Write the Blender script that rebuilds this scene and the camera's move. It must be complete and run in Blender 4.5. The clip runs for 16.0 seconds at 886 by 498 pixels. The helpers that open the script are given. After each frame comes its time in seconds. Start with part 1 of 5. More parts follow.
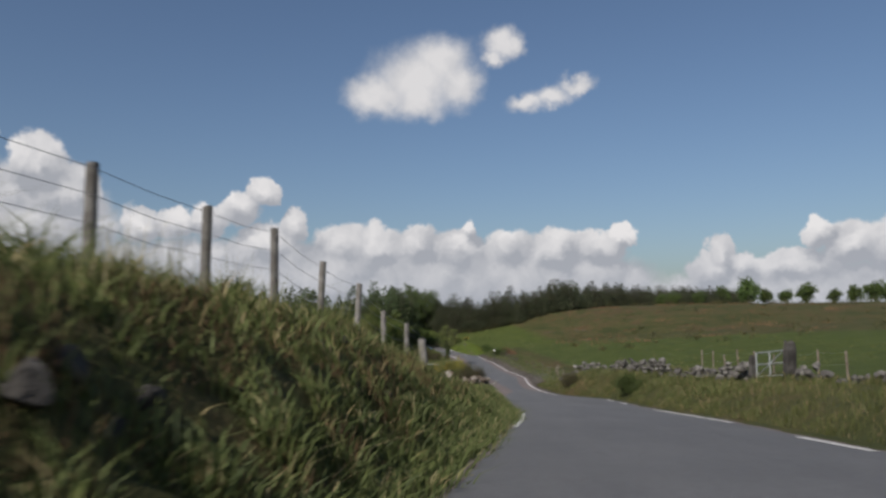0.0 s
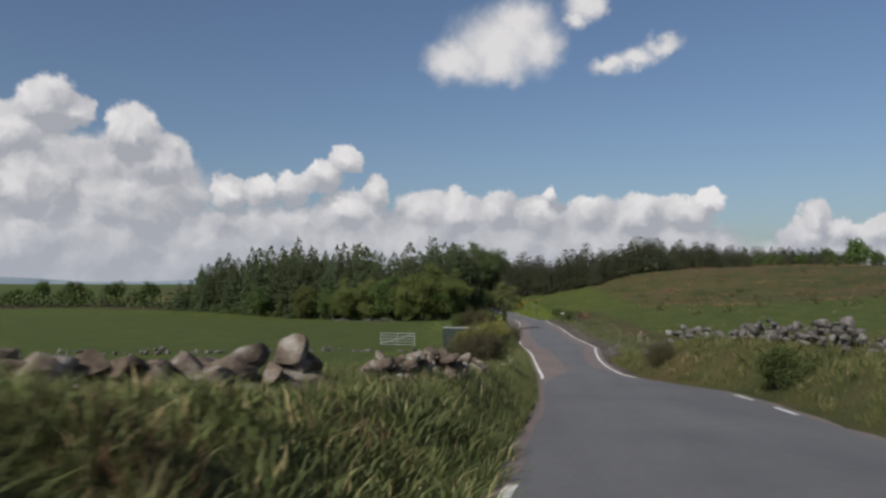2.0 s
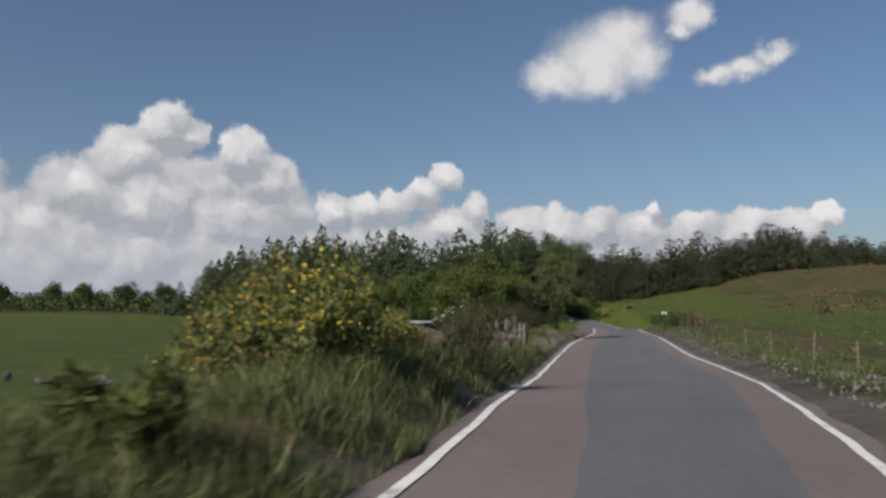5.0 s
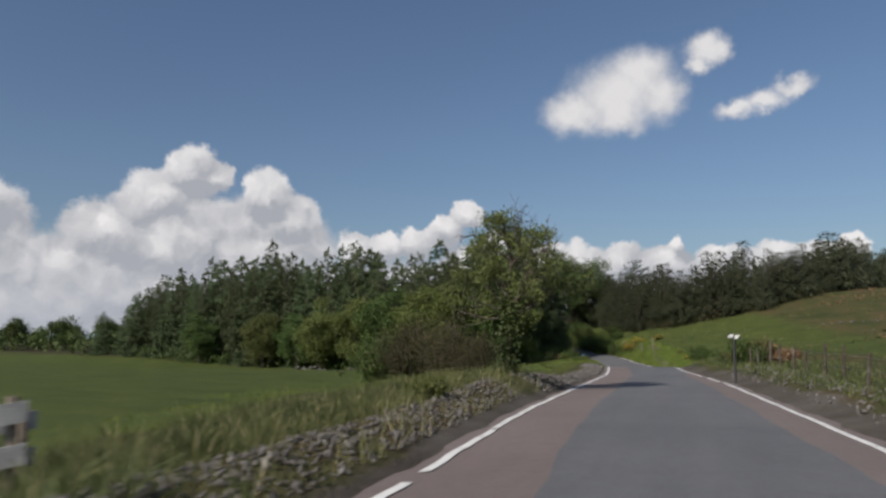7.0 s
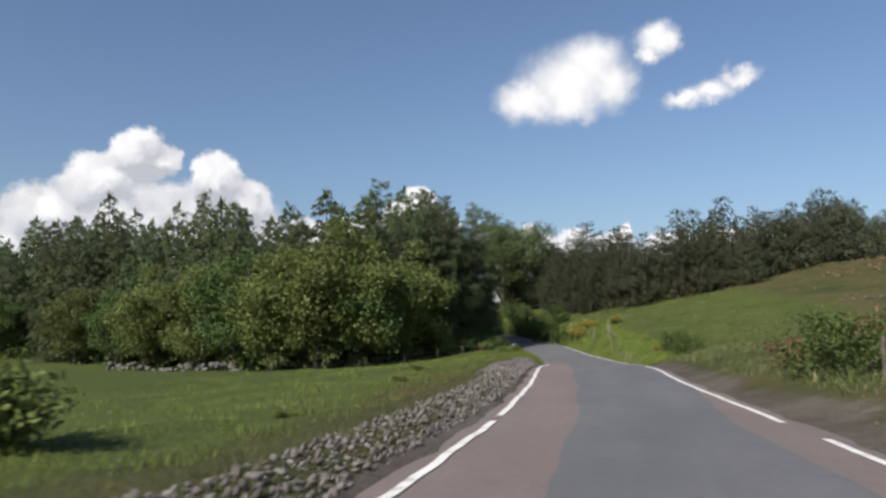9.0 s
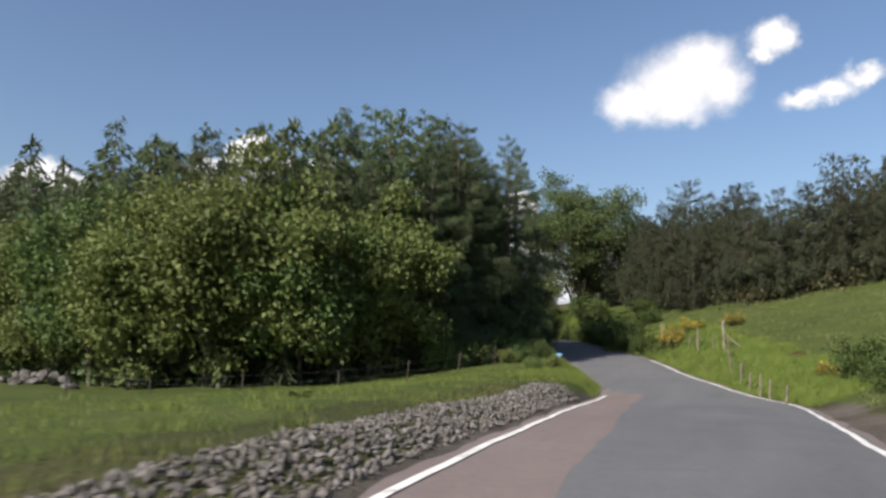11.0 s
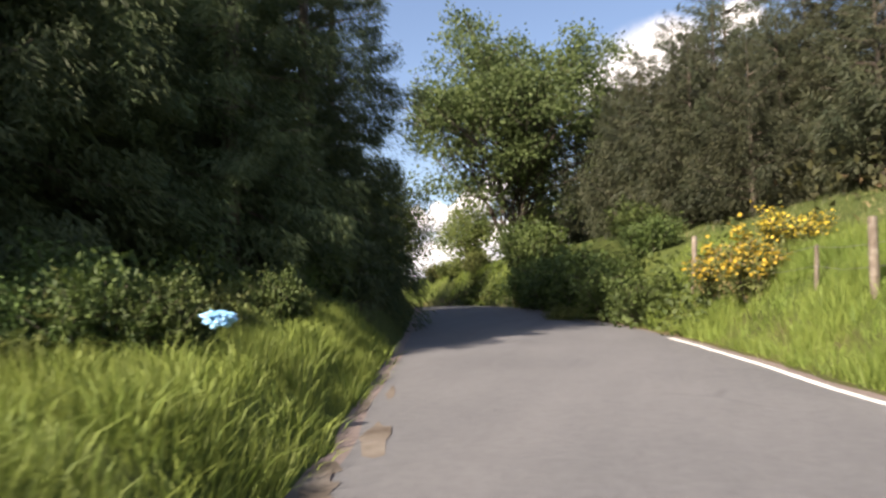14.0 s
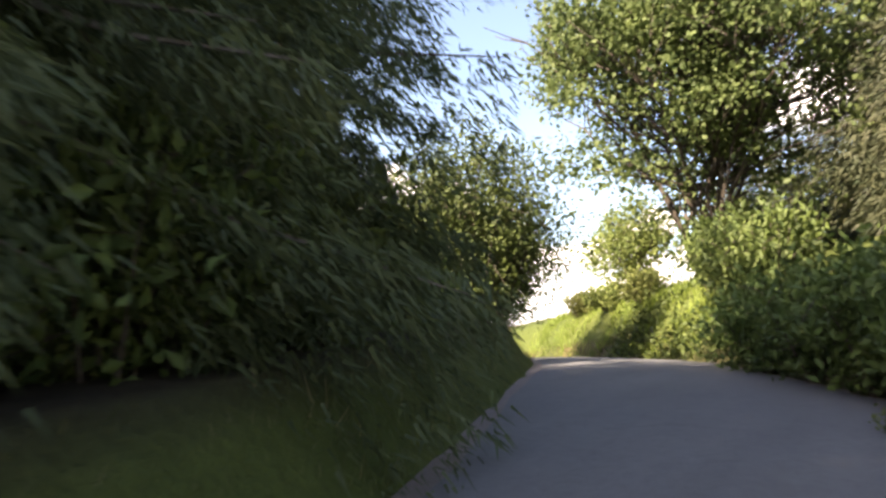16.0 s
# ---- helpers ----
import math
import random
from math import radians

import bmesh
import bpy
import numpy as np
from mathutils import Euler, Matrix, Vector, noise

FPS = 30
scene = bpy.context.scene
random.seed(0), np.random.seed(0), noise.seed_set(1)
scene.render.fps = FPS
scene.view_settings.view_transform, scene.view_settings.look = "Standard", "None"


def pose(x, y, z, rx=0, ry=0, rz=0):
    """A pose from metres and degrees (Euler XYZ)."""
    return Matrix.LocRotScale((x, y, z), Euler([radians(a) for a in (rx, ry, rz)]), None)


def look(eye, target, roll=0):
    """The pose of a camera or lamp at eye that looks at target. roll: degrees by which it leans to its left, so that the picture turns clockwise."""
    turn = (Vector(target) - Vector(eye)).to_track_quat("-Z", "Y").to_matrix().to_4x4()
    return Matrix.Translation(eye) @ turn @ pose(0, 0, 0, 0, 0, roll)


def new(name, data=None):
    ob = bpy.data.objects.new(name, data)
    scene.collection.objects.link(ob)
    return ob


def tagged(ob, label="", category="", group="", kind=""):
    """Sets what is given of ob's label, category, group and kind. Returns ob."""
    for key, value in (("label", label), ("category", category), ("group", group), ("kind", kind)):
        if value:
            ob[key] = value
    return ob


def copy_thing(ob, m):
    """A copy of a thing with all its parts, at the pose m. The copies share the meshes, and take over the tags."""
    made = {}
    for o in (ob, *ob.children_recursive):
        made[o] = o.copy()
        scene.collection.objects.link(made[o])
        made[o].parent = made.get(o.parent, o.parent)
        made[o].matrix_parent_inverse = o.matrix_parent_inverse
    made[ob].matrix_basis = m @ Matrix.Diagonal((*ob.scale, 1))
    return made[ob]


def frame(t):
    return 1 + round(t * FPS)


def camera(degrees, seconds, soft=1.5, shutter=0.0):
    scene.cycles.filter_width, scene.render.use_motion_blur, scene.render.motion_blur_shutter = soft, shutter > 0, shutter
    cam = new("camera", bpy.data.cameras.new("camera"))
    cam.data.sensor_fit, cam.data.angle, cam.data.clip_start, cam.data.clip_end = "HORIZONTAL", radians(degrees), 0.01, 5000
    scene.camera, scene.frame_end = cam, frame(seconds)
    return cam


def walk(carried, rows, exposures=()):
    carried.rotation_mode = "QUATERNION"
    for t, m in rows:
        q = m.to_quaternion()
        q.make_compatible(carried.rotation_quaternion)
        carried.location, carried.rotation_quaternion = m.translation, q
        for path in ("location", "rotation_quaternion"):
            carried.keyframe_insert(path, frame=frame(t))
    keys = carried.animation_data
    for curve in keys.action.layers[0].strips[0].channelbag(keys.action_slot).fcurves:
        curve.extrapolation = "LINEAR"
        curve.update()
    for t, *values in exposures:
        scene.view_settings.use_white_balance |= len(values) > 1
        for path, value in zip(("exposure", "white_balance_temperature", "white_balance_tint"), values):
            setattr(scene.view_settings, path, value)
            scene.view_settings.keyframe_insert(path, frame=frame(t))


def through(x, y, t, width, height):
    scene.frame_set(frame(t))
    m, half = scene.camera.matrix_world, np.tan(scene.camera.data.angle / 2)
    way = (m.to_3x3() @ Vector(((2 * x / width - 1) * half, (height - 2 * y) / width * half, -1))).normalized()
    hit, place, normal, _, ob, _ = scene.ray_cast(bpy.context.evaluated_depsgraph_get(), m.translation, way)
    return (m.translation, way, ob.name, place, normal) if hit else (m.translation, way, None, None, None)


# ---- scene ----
EXPOSURES = [(0.0, -0.12, 6500, 12), (6.5, -0.1, 6500, 12), (7.5, 0.05, 6500, 12), (8.6, 0.35, 6500, 12), (11.0, 0.65, 6600, 13), (12.0, 0.9, 6900, 15), (13.0, 1.12, 7200, 16), (14.0, 1.4, 7400, 18), (15.0, 1.9, 7700, 19), (15.5, 2.25, 8100, 20), (16.0, 2.55, 8300, 20)]

# The drive: seconds, place, then degrees turned to the left, up and leaning
PATH = [
    (0.0, -14.00, 0.00, 1.20, 1.90, 5.09, -0.30),
    (0.5, -13.41, 4.60, 1.07, 2.34, 3.45, -0.01),
    (1.0, -12.95, 8.62, 0.78, 3.57, 2.56, -0.26),
    (1.5, -12.40, 12.70, 0.36, 5.37, 2.28, -0.00),
    (2.0, -12.01, 17.51, -0.02, 7.92, 2.58, 0.10),
    (2.5, -11.59, 22.64, -0.48, 9.91, 2.88, 0.31),
    (3.0, -11.21, 28.14, -0.96, 11.60, 2.83, 0.68),
    (3.2, -11.09, 30.47, -1.16, 12.14, 2.95, 0.48),
    (5.3, -11.24, 57.25, -2.72, 15.62, 4.17, 0.45),
    (5.5, -11.30, 59.58, -2.73, 15.72, 4.59, 0.46),
    (6.0, -11.55, 65.16, -2.89, 16.35, 6.06, 0.31),
    (6.5, -11.99, 71.50, -3.36, 16.94, 7.13, -0.43),
    (7.0, -12.31, 77.90, -3.42, 17.06, 6.62, -0.23),
    (7.5, -12.67, 84.21, -3.54, 15.84, 5.72, -0.01),
    (8.0, -12.78, 90.51, -3.59, 12.14, 6.25, -0.25),
    (8.5, -12.96, 95.60, -3.69, 14.20, 6.62, -0.40),
    (8.7, -13.23, 97.78, -3.67, 13.21, 5.46, -0.40),
    (10.8, -14.21, 122.32, -4.14, 20.69, 7.11, 0.68),
    (11.0, -14.38, 124.48, -4.18, 21.12, 5.90, 0.90),
    (11.5, -14.96, 129.75, -4.20, 20.17, 3.43, 0.34),
    (12.0, -15.81, 135.23, -4.39, 17.64, 1.50, 0.06),
    (12.5, -16.24, 140.56, -4.66, 16.60, 1.14, -0.08),
    (13.0, -16.89, 145.65, -4.99, 16.03, 1.90, 0.37),
    (13.5, -17.52, 149.76, -5.23, 16.89, 3.38, -0.06),
    (14.0, -18.24, 153.73, -5.28, 19.16, 4.76, -0.55),
    (14.5, -19.00, 156.69, -5.22, 22.11, 5.90, -1.10),
    (15.0, -20.12, 159.74, -5.16, 25.00, 6.78, -0.70),
    (15.5, -21.19, 163.16, -4.94, 28.30, 7.49, -0.22),
    (16.0, -22.23, 166.49, -4.80, 31.11, 7.46, 0.34),
]
cam = camera(60.29, 16.0, soft=2.7, shutter=0.22)
walk(cam, [(t, pose(x, y, z, 90 + up, 0, left) @ pose(0, 0, 0, 0, 0, lean)) for t, x, y, z, left, up, lean in PATH],
     EXPOSURES)

# ---- light ----
SUN_AZ, SUN_EL = math.atan2(-0.47, -0.88), radians(37)  # from where the sun shines: compass x, y
sun_from = Vector((math.sin(SUN_AZ) * math.cos(SUN_EL), math.cos(SUN_AZ) * math.cos(SUN_EL), math.sin(SUN_EL)))
sun = new("sun", bpy.data.lights.new("sun", "SUN"))
sun.data.energy, sun.data.angle, sun.data.color = 5.0, radians(0.6), (1.0, 0.95, 0.86)
sun.matrix_world = look((0, 0, 60), tuple(Vector((0, 0, 60)) - sun_from))


class Nodes:
    """Short hand for building a node tree."""

    def __init__(self, tree):
        self.tree = tree
        tree.nodes.clear()

    def add(self, kind, settings=None, **inputs):
        node = self.tree.nodes.new(kind)
        s = settings or {}
        if "operation" in s:
            node.operation = s["operation"]
        if "use_clamp" in s:
            node.use_clamp = s["use_clamp"]
        if "data_type" in s:
            node.data_type = s["data_type"]
        if "interpolation_type" in s:
            node.interpolation_type = s["interpolation_type"]
        if "feature" in s:
            node.feature = s["feature"]
        if "layer_name" in s:
            node.layer_name = s["layer_name"]
        for key, value in inputs.items():
            self.put(node, int(key[1:]) if key[0] == "i" and key[1:].isdigit() else key.replace("_", " "), value)
        return node

    def put(self, node, slot, value):
        if isinstance(value, bpy.types.NodeSocket):
            self.tree.links.new(value, node.inputs[slot])
        elif isinstance(value, bpy.types.Node):
            self.tree.links.new(value.outputs[0], node.inputs[slot])
        else:
            node.inputs[slot].default_value = value

    def math(self, op, a, b=0.0, c=0.0, clamp=False):
        n = self.add("ShaderNodeMath", {"operation": op, "use_clamp": clamp}, i0=a, i1=b)
        if op in ("MULTIPLY_ADD", "SMOOTH_MAX", "SMOOTH_MIN"):
            self.put(n, 2, c)
        return n.outputs[0]

    def mix(self, f, a, b):
        n = self.add("ShaderNodeMix", {"data_type": "RGBA"})
        self.put(n, 0, f), self.put(n, 6, a), self.put(n, 7, b)
        return n.outputs[2]

    def ramp(self, f, *stops):
        n = self.add("ShaderNodeValToRGB", i0=f)
        e = n.color_ramp.elements
        while len(e) < len(stops):
            e.new(0.5)
        for el, (p, c) in zip(e, stops):
            el.position, el.color = p, (*c, 1) if len(c) == 3 else c
        return n.outputs[0]

    def noise(self, vec, scale, detail=4.0, rough=0.55, lac=2.0, dist=0.0):
        n = self.add("ShaderNodeTexNoise", Scale=scale, Detail=detail, Roughness=rough, Lacunarity=lac, Distortion=dist)
        if vec is not None:
            self.put(n, "Vector", vec)
        return n.outputs[0]


def rgb(r, g, b):
    return (r, g, b, 1)


# Sky with fair-weather cumulus: (azimuth to the right of +y, height, half width, half height) in degrees
LOOSE = [  # torn fair-weather clouds with soft edges
    (-3.9, 17.5, 4.3, 2.9), (-6.8, 16.5, 3.0, 2.0), (-1.9, 18.8, 2.9, 2.4), (-0.7, 17.3, 2.3, 2.2), (-3.8, 16.2, 3.0, 1.9),
    (2.7, 20.0, 1.8, 1.35), (3.6, 19.9, 1.2, 0.9), (2.0, 19.0, 1.0, 0.9), (4.4, 15.8, 1.8, 0.8), (6.4, 16.2, 2.0, 0.9), (8.3, 17.0, 1.7, 0.85),
]
HEAPED = [  # towering heads and the long bank under them
    (-49.0, 7.6, 3.8, 3.2), (-35.6, 11.6, 2.3, 2.2), (-33.9, 11.6, 1.4, 1.3), (-38.0, 9.8, 3.0, 2.3), (-41.4, 7.8, 3.0, 2.2), (-37.0, 6.5, 7.5, 4.2),
    (-30.1, 10.1, 2.2, 2.3), (-28.4, 8.2, 2.8, 2.5), (-31.0, 6.5, 6.5, 4.0), (-23.7, 6.6, 1.6, 1.5), (-21.4, 6.6, 1.6, 1.3), (-19.2, 7.0, 1.5, 1.4),
    (-17.0, 7.9, 1.7, 1.5), (-15.2, 9.2, 1.4, 1.1), (-13.1, 7.0, 1.1, 1.4), (-15.0, 5.4, 2.4, 1.7),
    (-9.6, 5.4, 2.5, 1.8), (-6.6, 5.2, 2.4, 1.9), (-3.8, 5.6, 1.9, 1.7), (0.0, 6.5, 0.8, 1.05), (-1.0, 5.0, 2.6, 1.8), (3.0, 5.2, 2.3, 1.6), (6.5, 4.9, 2.7, 1.7),
    (9.6, 5.2, 2.4, 1.3), (11.2, 5.9, 1.5, 0.85), (-12.0, 2.2, 24.0, 4.0), (4.0, 2.0, 11.0, 3.9), (-40.0, 2.5, 20.0, 5.0),
    (18.2, 4.3, 1.1, 1.5), (17.4, 3.4, 1.8, 1.2), (19.7, 3.5, 1.4, 1.0), (24.3, 5.5, 1.1, 1.4), (26.6, 5.0, 2.2, 1.7), (22.8, 3.4, 4.0, 1.1), (29.5, 4.6, 3.0, 2.4), (24.0, 1.4, 13.0, 2.4), (38.0, 4.0, 7.0, 4.0),
    (70.0, 12.0, 12.0, 6.0), (120.0, 14.0, 14.0, 7.0), (175.0, 10.0, 16.0, 6.0), (-110.0, 12.0, 12.0, 6.0), (-75.0, 8.0, 9.0, 4.0),
]
world = bpy.data.worlds.new("world")
scene.world = world
world.use_nodes = True
w = Nodes(world.node_tree)
sky = w.add("ShaderNodeTexSky")
sky.sky_type, sky.sun_disc, sky.sun_elevation, sky.sun_rotation = "NISHITA", False, SUN_EL, SUN_AZ
sky.air_density, sky.dust_density, sky.ozone_density = 1.0, 1.5, 3.6
way = w.add("ShaderNodeTexCoord").outputs["Generated"]
sep = w.add("ShaderNodeSeparateXYZ", i0=way)
az = w.math("MULTIPLY", w.math("ARCTAN2", sep.outputs[0], sep.outputs[1]), 180 / math.pi)
el = w.math("MULTIPLY", w.math("ARCSINE", sep.outputs[2]), 180 / math.pi)
flat = w.add("ShaderNodeCombineXYZ", i0=az, i1=el).outputs[0]


def shift(vec, by):
    return w.add("ShaderNodeVectorMath", {"operation": "ADD"}, i0=vec, i1=by).outputs[0]


def torn(vec, scale, amount, detail):
    """Coordinates pushed about by noise, so that outlines billow."""
    n = w.add("ShaderNodeTexNoise", Scale=scale, Detail=detail, Roughness=0.62)
    w.put(n, "Vector", vec)
    off = w.add("ShaderNodeVectorMath", {"operation": "MULTIPLY_ADD"}, i0=n.outputs[1], i1=(amount, amount, 0), i2=(-amount / 2, -amount / 2, 0))
    return shift(vec, off.outputs[0])


def mass(vec, heads, blend):
    """How deep a direction lies inside a group of rounded heads: 0 at the rim, 1 at a middle."""
    near = None
    for ca, ce, ra, re in heads:
        q = w.add("ShaderNodeVectorMath", {"operation": "MULTIPLY_ADD"}, i0=vec, i1=(1 / ra, 1 / re, 0), i2=(-ca / ra, -ce / re, 0))
        d = w.add("ShaderNodeVectorMath", {"operation": "LENGTH"}, i0=q.outputs[0]).outputs[1]
        near = d if near is None else w.math("SMOOTH_MIN", near, d, blend)
    return w.math("SUBTRACT", 1.0, near)


# heaped clouds: crisp bright tops where the light strikes, grey and level below
bent = torn(flat, 0.42, 2.6, 5.0)
deep = mass(bent, HEAPED, 0.12)
above = mass(shift(bent, (-0.35, 0.85, 0)), HEAPED, 0.12)
cover = w.add("ShaderNodeMapRange", {"interpolation_type": "SMOOTHSTEP"}, i0=deep, i1=-0.04, i2=0.2, i3=0.0, i4=1.0).outputs[0]
puffs = w.noise(bent, 0.34, 3.0, 0.5)
puffs_up = w.noise(shift(bent, (-0.6, 1.0, 0)), 0.34, 3.0, 0.5)
rim = w.math("SUBTRACT", deep, above)
shade = w.math("MULTIPLY_ADD", rim, 0.9, 0.24)
shade = w.math("MULTIPLY_ADD", w.math("SUBTRACT", puffs, puffs_up), 1.7, shade, clamp=True)
cloud = w.mix(shade, rgb(4.6, 4.85, 5.3), rgb(9.9, 9.8, 9.7))
haze = w.add("ShaderNodeMapRange", i0=el, i1=0.0, i2=6.0, i3=0.7, i4=0.0).outputs[0]
cloud = w.mix(haze, cloud, rgb(4.9, 5.3, 6.0))
colour = w.mix(cover, sky.outputs[0], cloud)
# loose clouds: thin at the rim, white in the middle
frayed = torn(flat, 0.5, 2.2, 6.0)
thick = mass(frayed, LOOSE, 0.2)
veil = w.add("ShaderNodeMapRange", {"interpolation_type": "SMOOTHSTEP"}, i0=thick, i1=-0.15, i2=0.7, i3=0.0, i4=0.95).outputs[0]
white = w.math("MULTIPLY_ADD", thick, 0.75, w.math("MULTIPLY_ADD", w.math("SUBTRACT", puffs, puffs_up), 1.0, 0.38), clamp=True)
colour = w.mix(veil, colour, w.mix(white, rgb(5.2, 5.45, 5.9), rgb(9.2, 9.1, 9.0)))
bg = w.add("ShaderNodeBackground", Color=colour, Strength=0.086)
w.add("ShaderNodeOutputWorld", Surface=bg.outputs[0])


# ---- materials ----
def material(name, rough=0.8, spec=0.3):
    m = bpy.data.materials.new(name)
    m.use_nodes = True
    n = Nodes(m.node_tree)
    b = n.add("ShaderNodeBsdfPrincipled", Roughness=rough)
    b.inputs["Specular IOR Level"].default_value = spec
    n.add("ShaderNodeOutputMaterial", Surface=b.outputs[0])
    return m, n, b


def place(n):
    return n.add("ShaderNodeNewGeometry").outputs["Position"]


def bump(n, b, height, strength, far):
    k = n.add("ShaderNodeBump", Strength=strength, Distance=far, Height=height)
    n.put(b, "Normal", k.outputs[0])


def foliage(name, dark, light, tip=None, through=0.25, lift=1.6, rough=0.6, spec=0.25):
    """Leaves: colour varies from leaf to leaf and from plant to plant, and light comes through them."""
    m, n, b = material(name, rough, spec)
    isle = n.add("ShaderNodeNewGeometry").outputs["Random Per Island"]
    who = n.add("ShaderNodeObjectInfo").outputs["Random"]
    patch = n.noise(place(n), 0.7, 3)
    f = n.math("MULTIPLY_ADD", isle, 0.55, n.math("MULTIPLY_ADD", patch, 0.9, -0.28), clamp=True)
    c = n.mix(f, rgb(*dark), rgb(*light))
    if tip:
        c = n.mix(n.math("GREATER_THAN", isle, 0.9), c, rgb(*tip))
    hsv = n.add("ShaderNodeHueSaturation", Color=c)
    n.put(hsv, "Value", n.math("MULTIPLY", lift, n.math("MULTIPLY_ADD", who, 0.5, 0.75)))
    n.put(hsv, "Hue", n.math("MULTIPLY_ADD", who, 0.03, 0.485))
    n.put(b, "Base Color", hsv.outputs[0])
    t = n.add("ShaderNodeBsdfTranslucent", Color=hsv.outputs[0])
    mixed = n.add("ShaderNodeMixShader", i0=through, i1=b.outputs[0], i2=t.outputs[0])
    out = [k for k in m.node_tree.nodes if k.type == "OUTPUT_MATERIAL"][0]
    n.put(out, "Surface", mixed.outputs[0])
    return m


def mottled(name, a, b_, c, scale, rough=0.85, fine=40.0, relief=0.4, spec=0.25):
    """A rough natural surface: broad blotches, grain, relief."""
    m, n, b = material(name, rough, spec)
    p = place(n)
    who = n.add("ShaderNodeObjectInfo").outputs["Random"]
    big = n.noise(p, scale, 5, 0.6)
    small = n.noise(p, fine, 4, 0.65)
    col = n.ramp(big, (0.32, a), (0.52, b_), (0.7, c))
    grain = n.math("MULTIPLY_ADD", small, 0.9, 0.55)
    hsv = n.add("ShaderNodeHueSaturation", Color=col)
    n.put(hsv, "Value", n.math("MULTIPLY", grain, n.math("MULTIPLY_ADD", who, 0.35, 0.82)))
    n.put(b, "Base Color", hsv.outputs[0])
    bump(n, b, n.math("ADD", small, n.math("MULTIPLY", big, 0.5)), relief, 0.03)
    return m


def road_material(name, a, b_, crack=0.25):
    m, n, b = material(name, 0.82, 0.35)
    p = place(n)
    stretched = n.add("ShaderNodeMapping", Vector=p, Scale=(1.0, 0.12, 1.0)).outputs[0]
    streak = n.noise(stretched, 1.3, 4, 0.6)
    patch = n.noise(p, 0.35, 4, 0.6)
    chips = n.noise(p, 130, 2, 0.7)
    f = n.math("MULTIPLY_ADD", patch, 0.9, n.math("MULTIPLY_ADD", streak, 0.8, -0.4), clamp=True)
    c = n.mix(f, rgb(*a), rgb(*b_))
    tar = n.add("ShaderNodeTexVoronoi", {"feature": "DISTANCE_TO_EDGE"}, Scale=0.55)
    n.put(tar, "Vector", n.add("ShaderNodeVectorMath", {"operation": "ADD"}, i0=p, i1=n.add("ShaderNodeTexNoise", Scale=1.5, Detail=3.0).outputs[1]).outputs[0])
    line = n.add("ShaderNodeMapRange", i0=tar.outputs[0], i1=0.004, i2=0.02, i3=crack, i4=0.0).outputs[0]
    c = n.mix(n.math("MULTIPLY", line, n.math("GREATER_THAN", patch, 0.62)), c, rgb(0.03, 0.03, 0.032))
    hsv = n.add("ShaderNodeHueSaturation", Color=c)
    mid = n.noise(p, 9.0, 5, 0.75)
    n.put(hsv, "Value", n.math("MULTIPLY_ADD", chips, 0.9, n.math("MULTIPLY_ADD", mid, 0.7, 0.22)))
    n.put(b, "Base Color", hsv.outputs[0])
    bump(n, b, chips, 0.7, 0.01)
    return m


M_TAR_GREY = road_material("asphalt_grey", (0.085, 0.087, 0.092), (0.15, 0.15, 0.152))
M_TAR_RED = road_material("asphalt_worn_reddish", (0.13, 0.10, 0.092), (0.20, 0.165, 0.15), 0.4)
M_EARTH = mottled("earth_shoulder", (0.07, 0.055, 0.042), (0.13, 0.11, 0.09), (0.2, 0.18, 0.155), 1.2)
M_STONE = mottled("field_stone", (0.05, 0.046, 0.042), (0.10, 0.094, 0.086), (0.20, 0.192, 0.178), 2.5, 0.9, 30, 0.6)
M_DARKROCK = mottled("dark_damp_rock", (0.025, 0.023, 0.021), (0.05, 0.046, 0.042), (0.10, 0.095, 0.088), 3.0, 0.85, 30, 0.7)
M_LICHEN = mottled("lichened_boulder", (0.060, 0.044, 0.034), (0.135, 0.108, 0.084), (0.31, 0.295, 0.265), 3.5, 0.9, 35, 0.7)
M_RUBBLE = mottled("broken_stone", (0.085, 0.075, 0.068), (0.15, 0.137, 0.127), (0.265, 0.25, 0.235), 5.0, 0.9, 50, 0.5)
M_BARK = mottled("bark", (0.045, 0.036, 0.028), (0.085, 0.07, 0.055), (0.15, 0.13, 0.11), 3.0, 0.95, 30, 0.8)
M_POST = mottled("weathered_post", (0.10, 0.09, 0.08), (0.16, 0.15, 0.138), (0.235, 0.225, 0.21), 6.0, 0.9, 45, 0.6)
M_OLDWOOD = mottled("grey_brown_wood", (0.10, 0.08, 0.06), (0.17, 0.14, 0.11), (0.26, 0.23, 0.19), 6.0, 0.9, 45, 0.6)
M_BRACKEN = mottled("dead_bracken", (0.08, 0.048, 0.026), (0.14, 0.085, 0.047), (0.21, 0.14, 0.08), 2.5, 0.95, 25, 0.8)
M_SPRUCE = foliage("spruce_needles", (0.020, 0.031, 0.015), (0.055, 0.070, 0.029), through=0.35, lift=2.25)
M_SPRUCE_PALE = foliage("pale_spruce_needles", (0.028, 0.040, 0.018), (0.072, 0.088, 0.033), through=0.2, lift=1.3)
M_PINE = foliage("pine_needles", (0.018, 0.028, 0.015), (0.060, 0.061, 0.03), through=0.2, lift=1.3)
M_LEAF = foliage("broad_leaves", (0.032, 0.047, 0.014), (0.112, 0.126, 0.037), through=0.35, lift=1.85)
M_LEAF_DARK = foliage("dark_leaves", (0.02, 0.036, 0.012), (0.075, 0.105, 0.026), through=0.25)
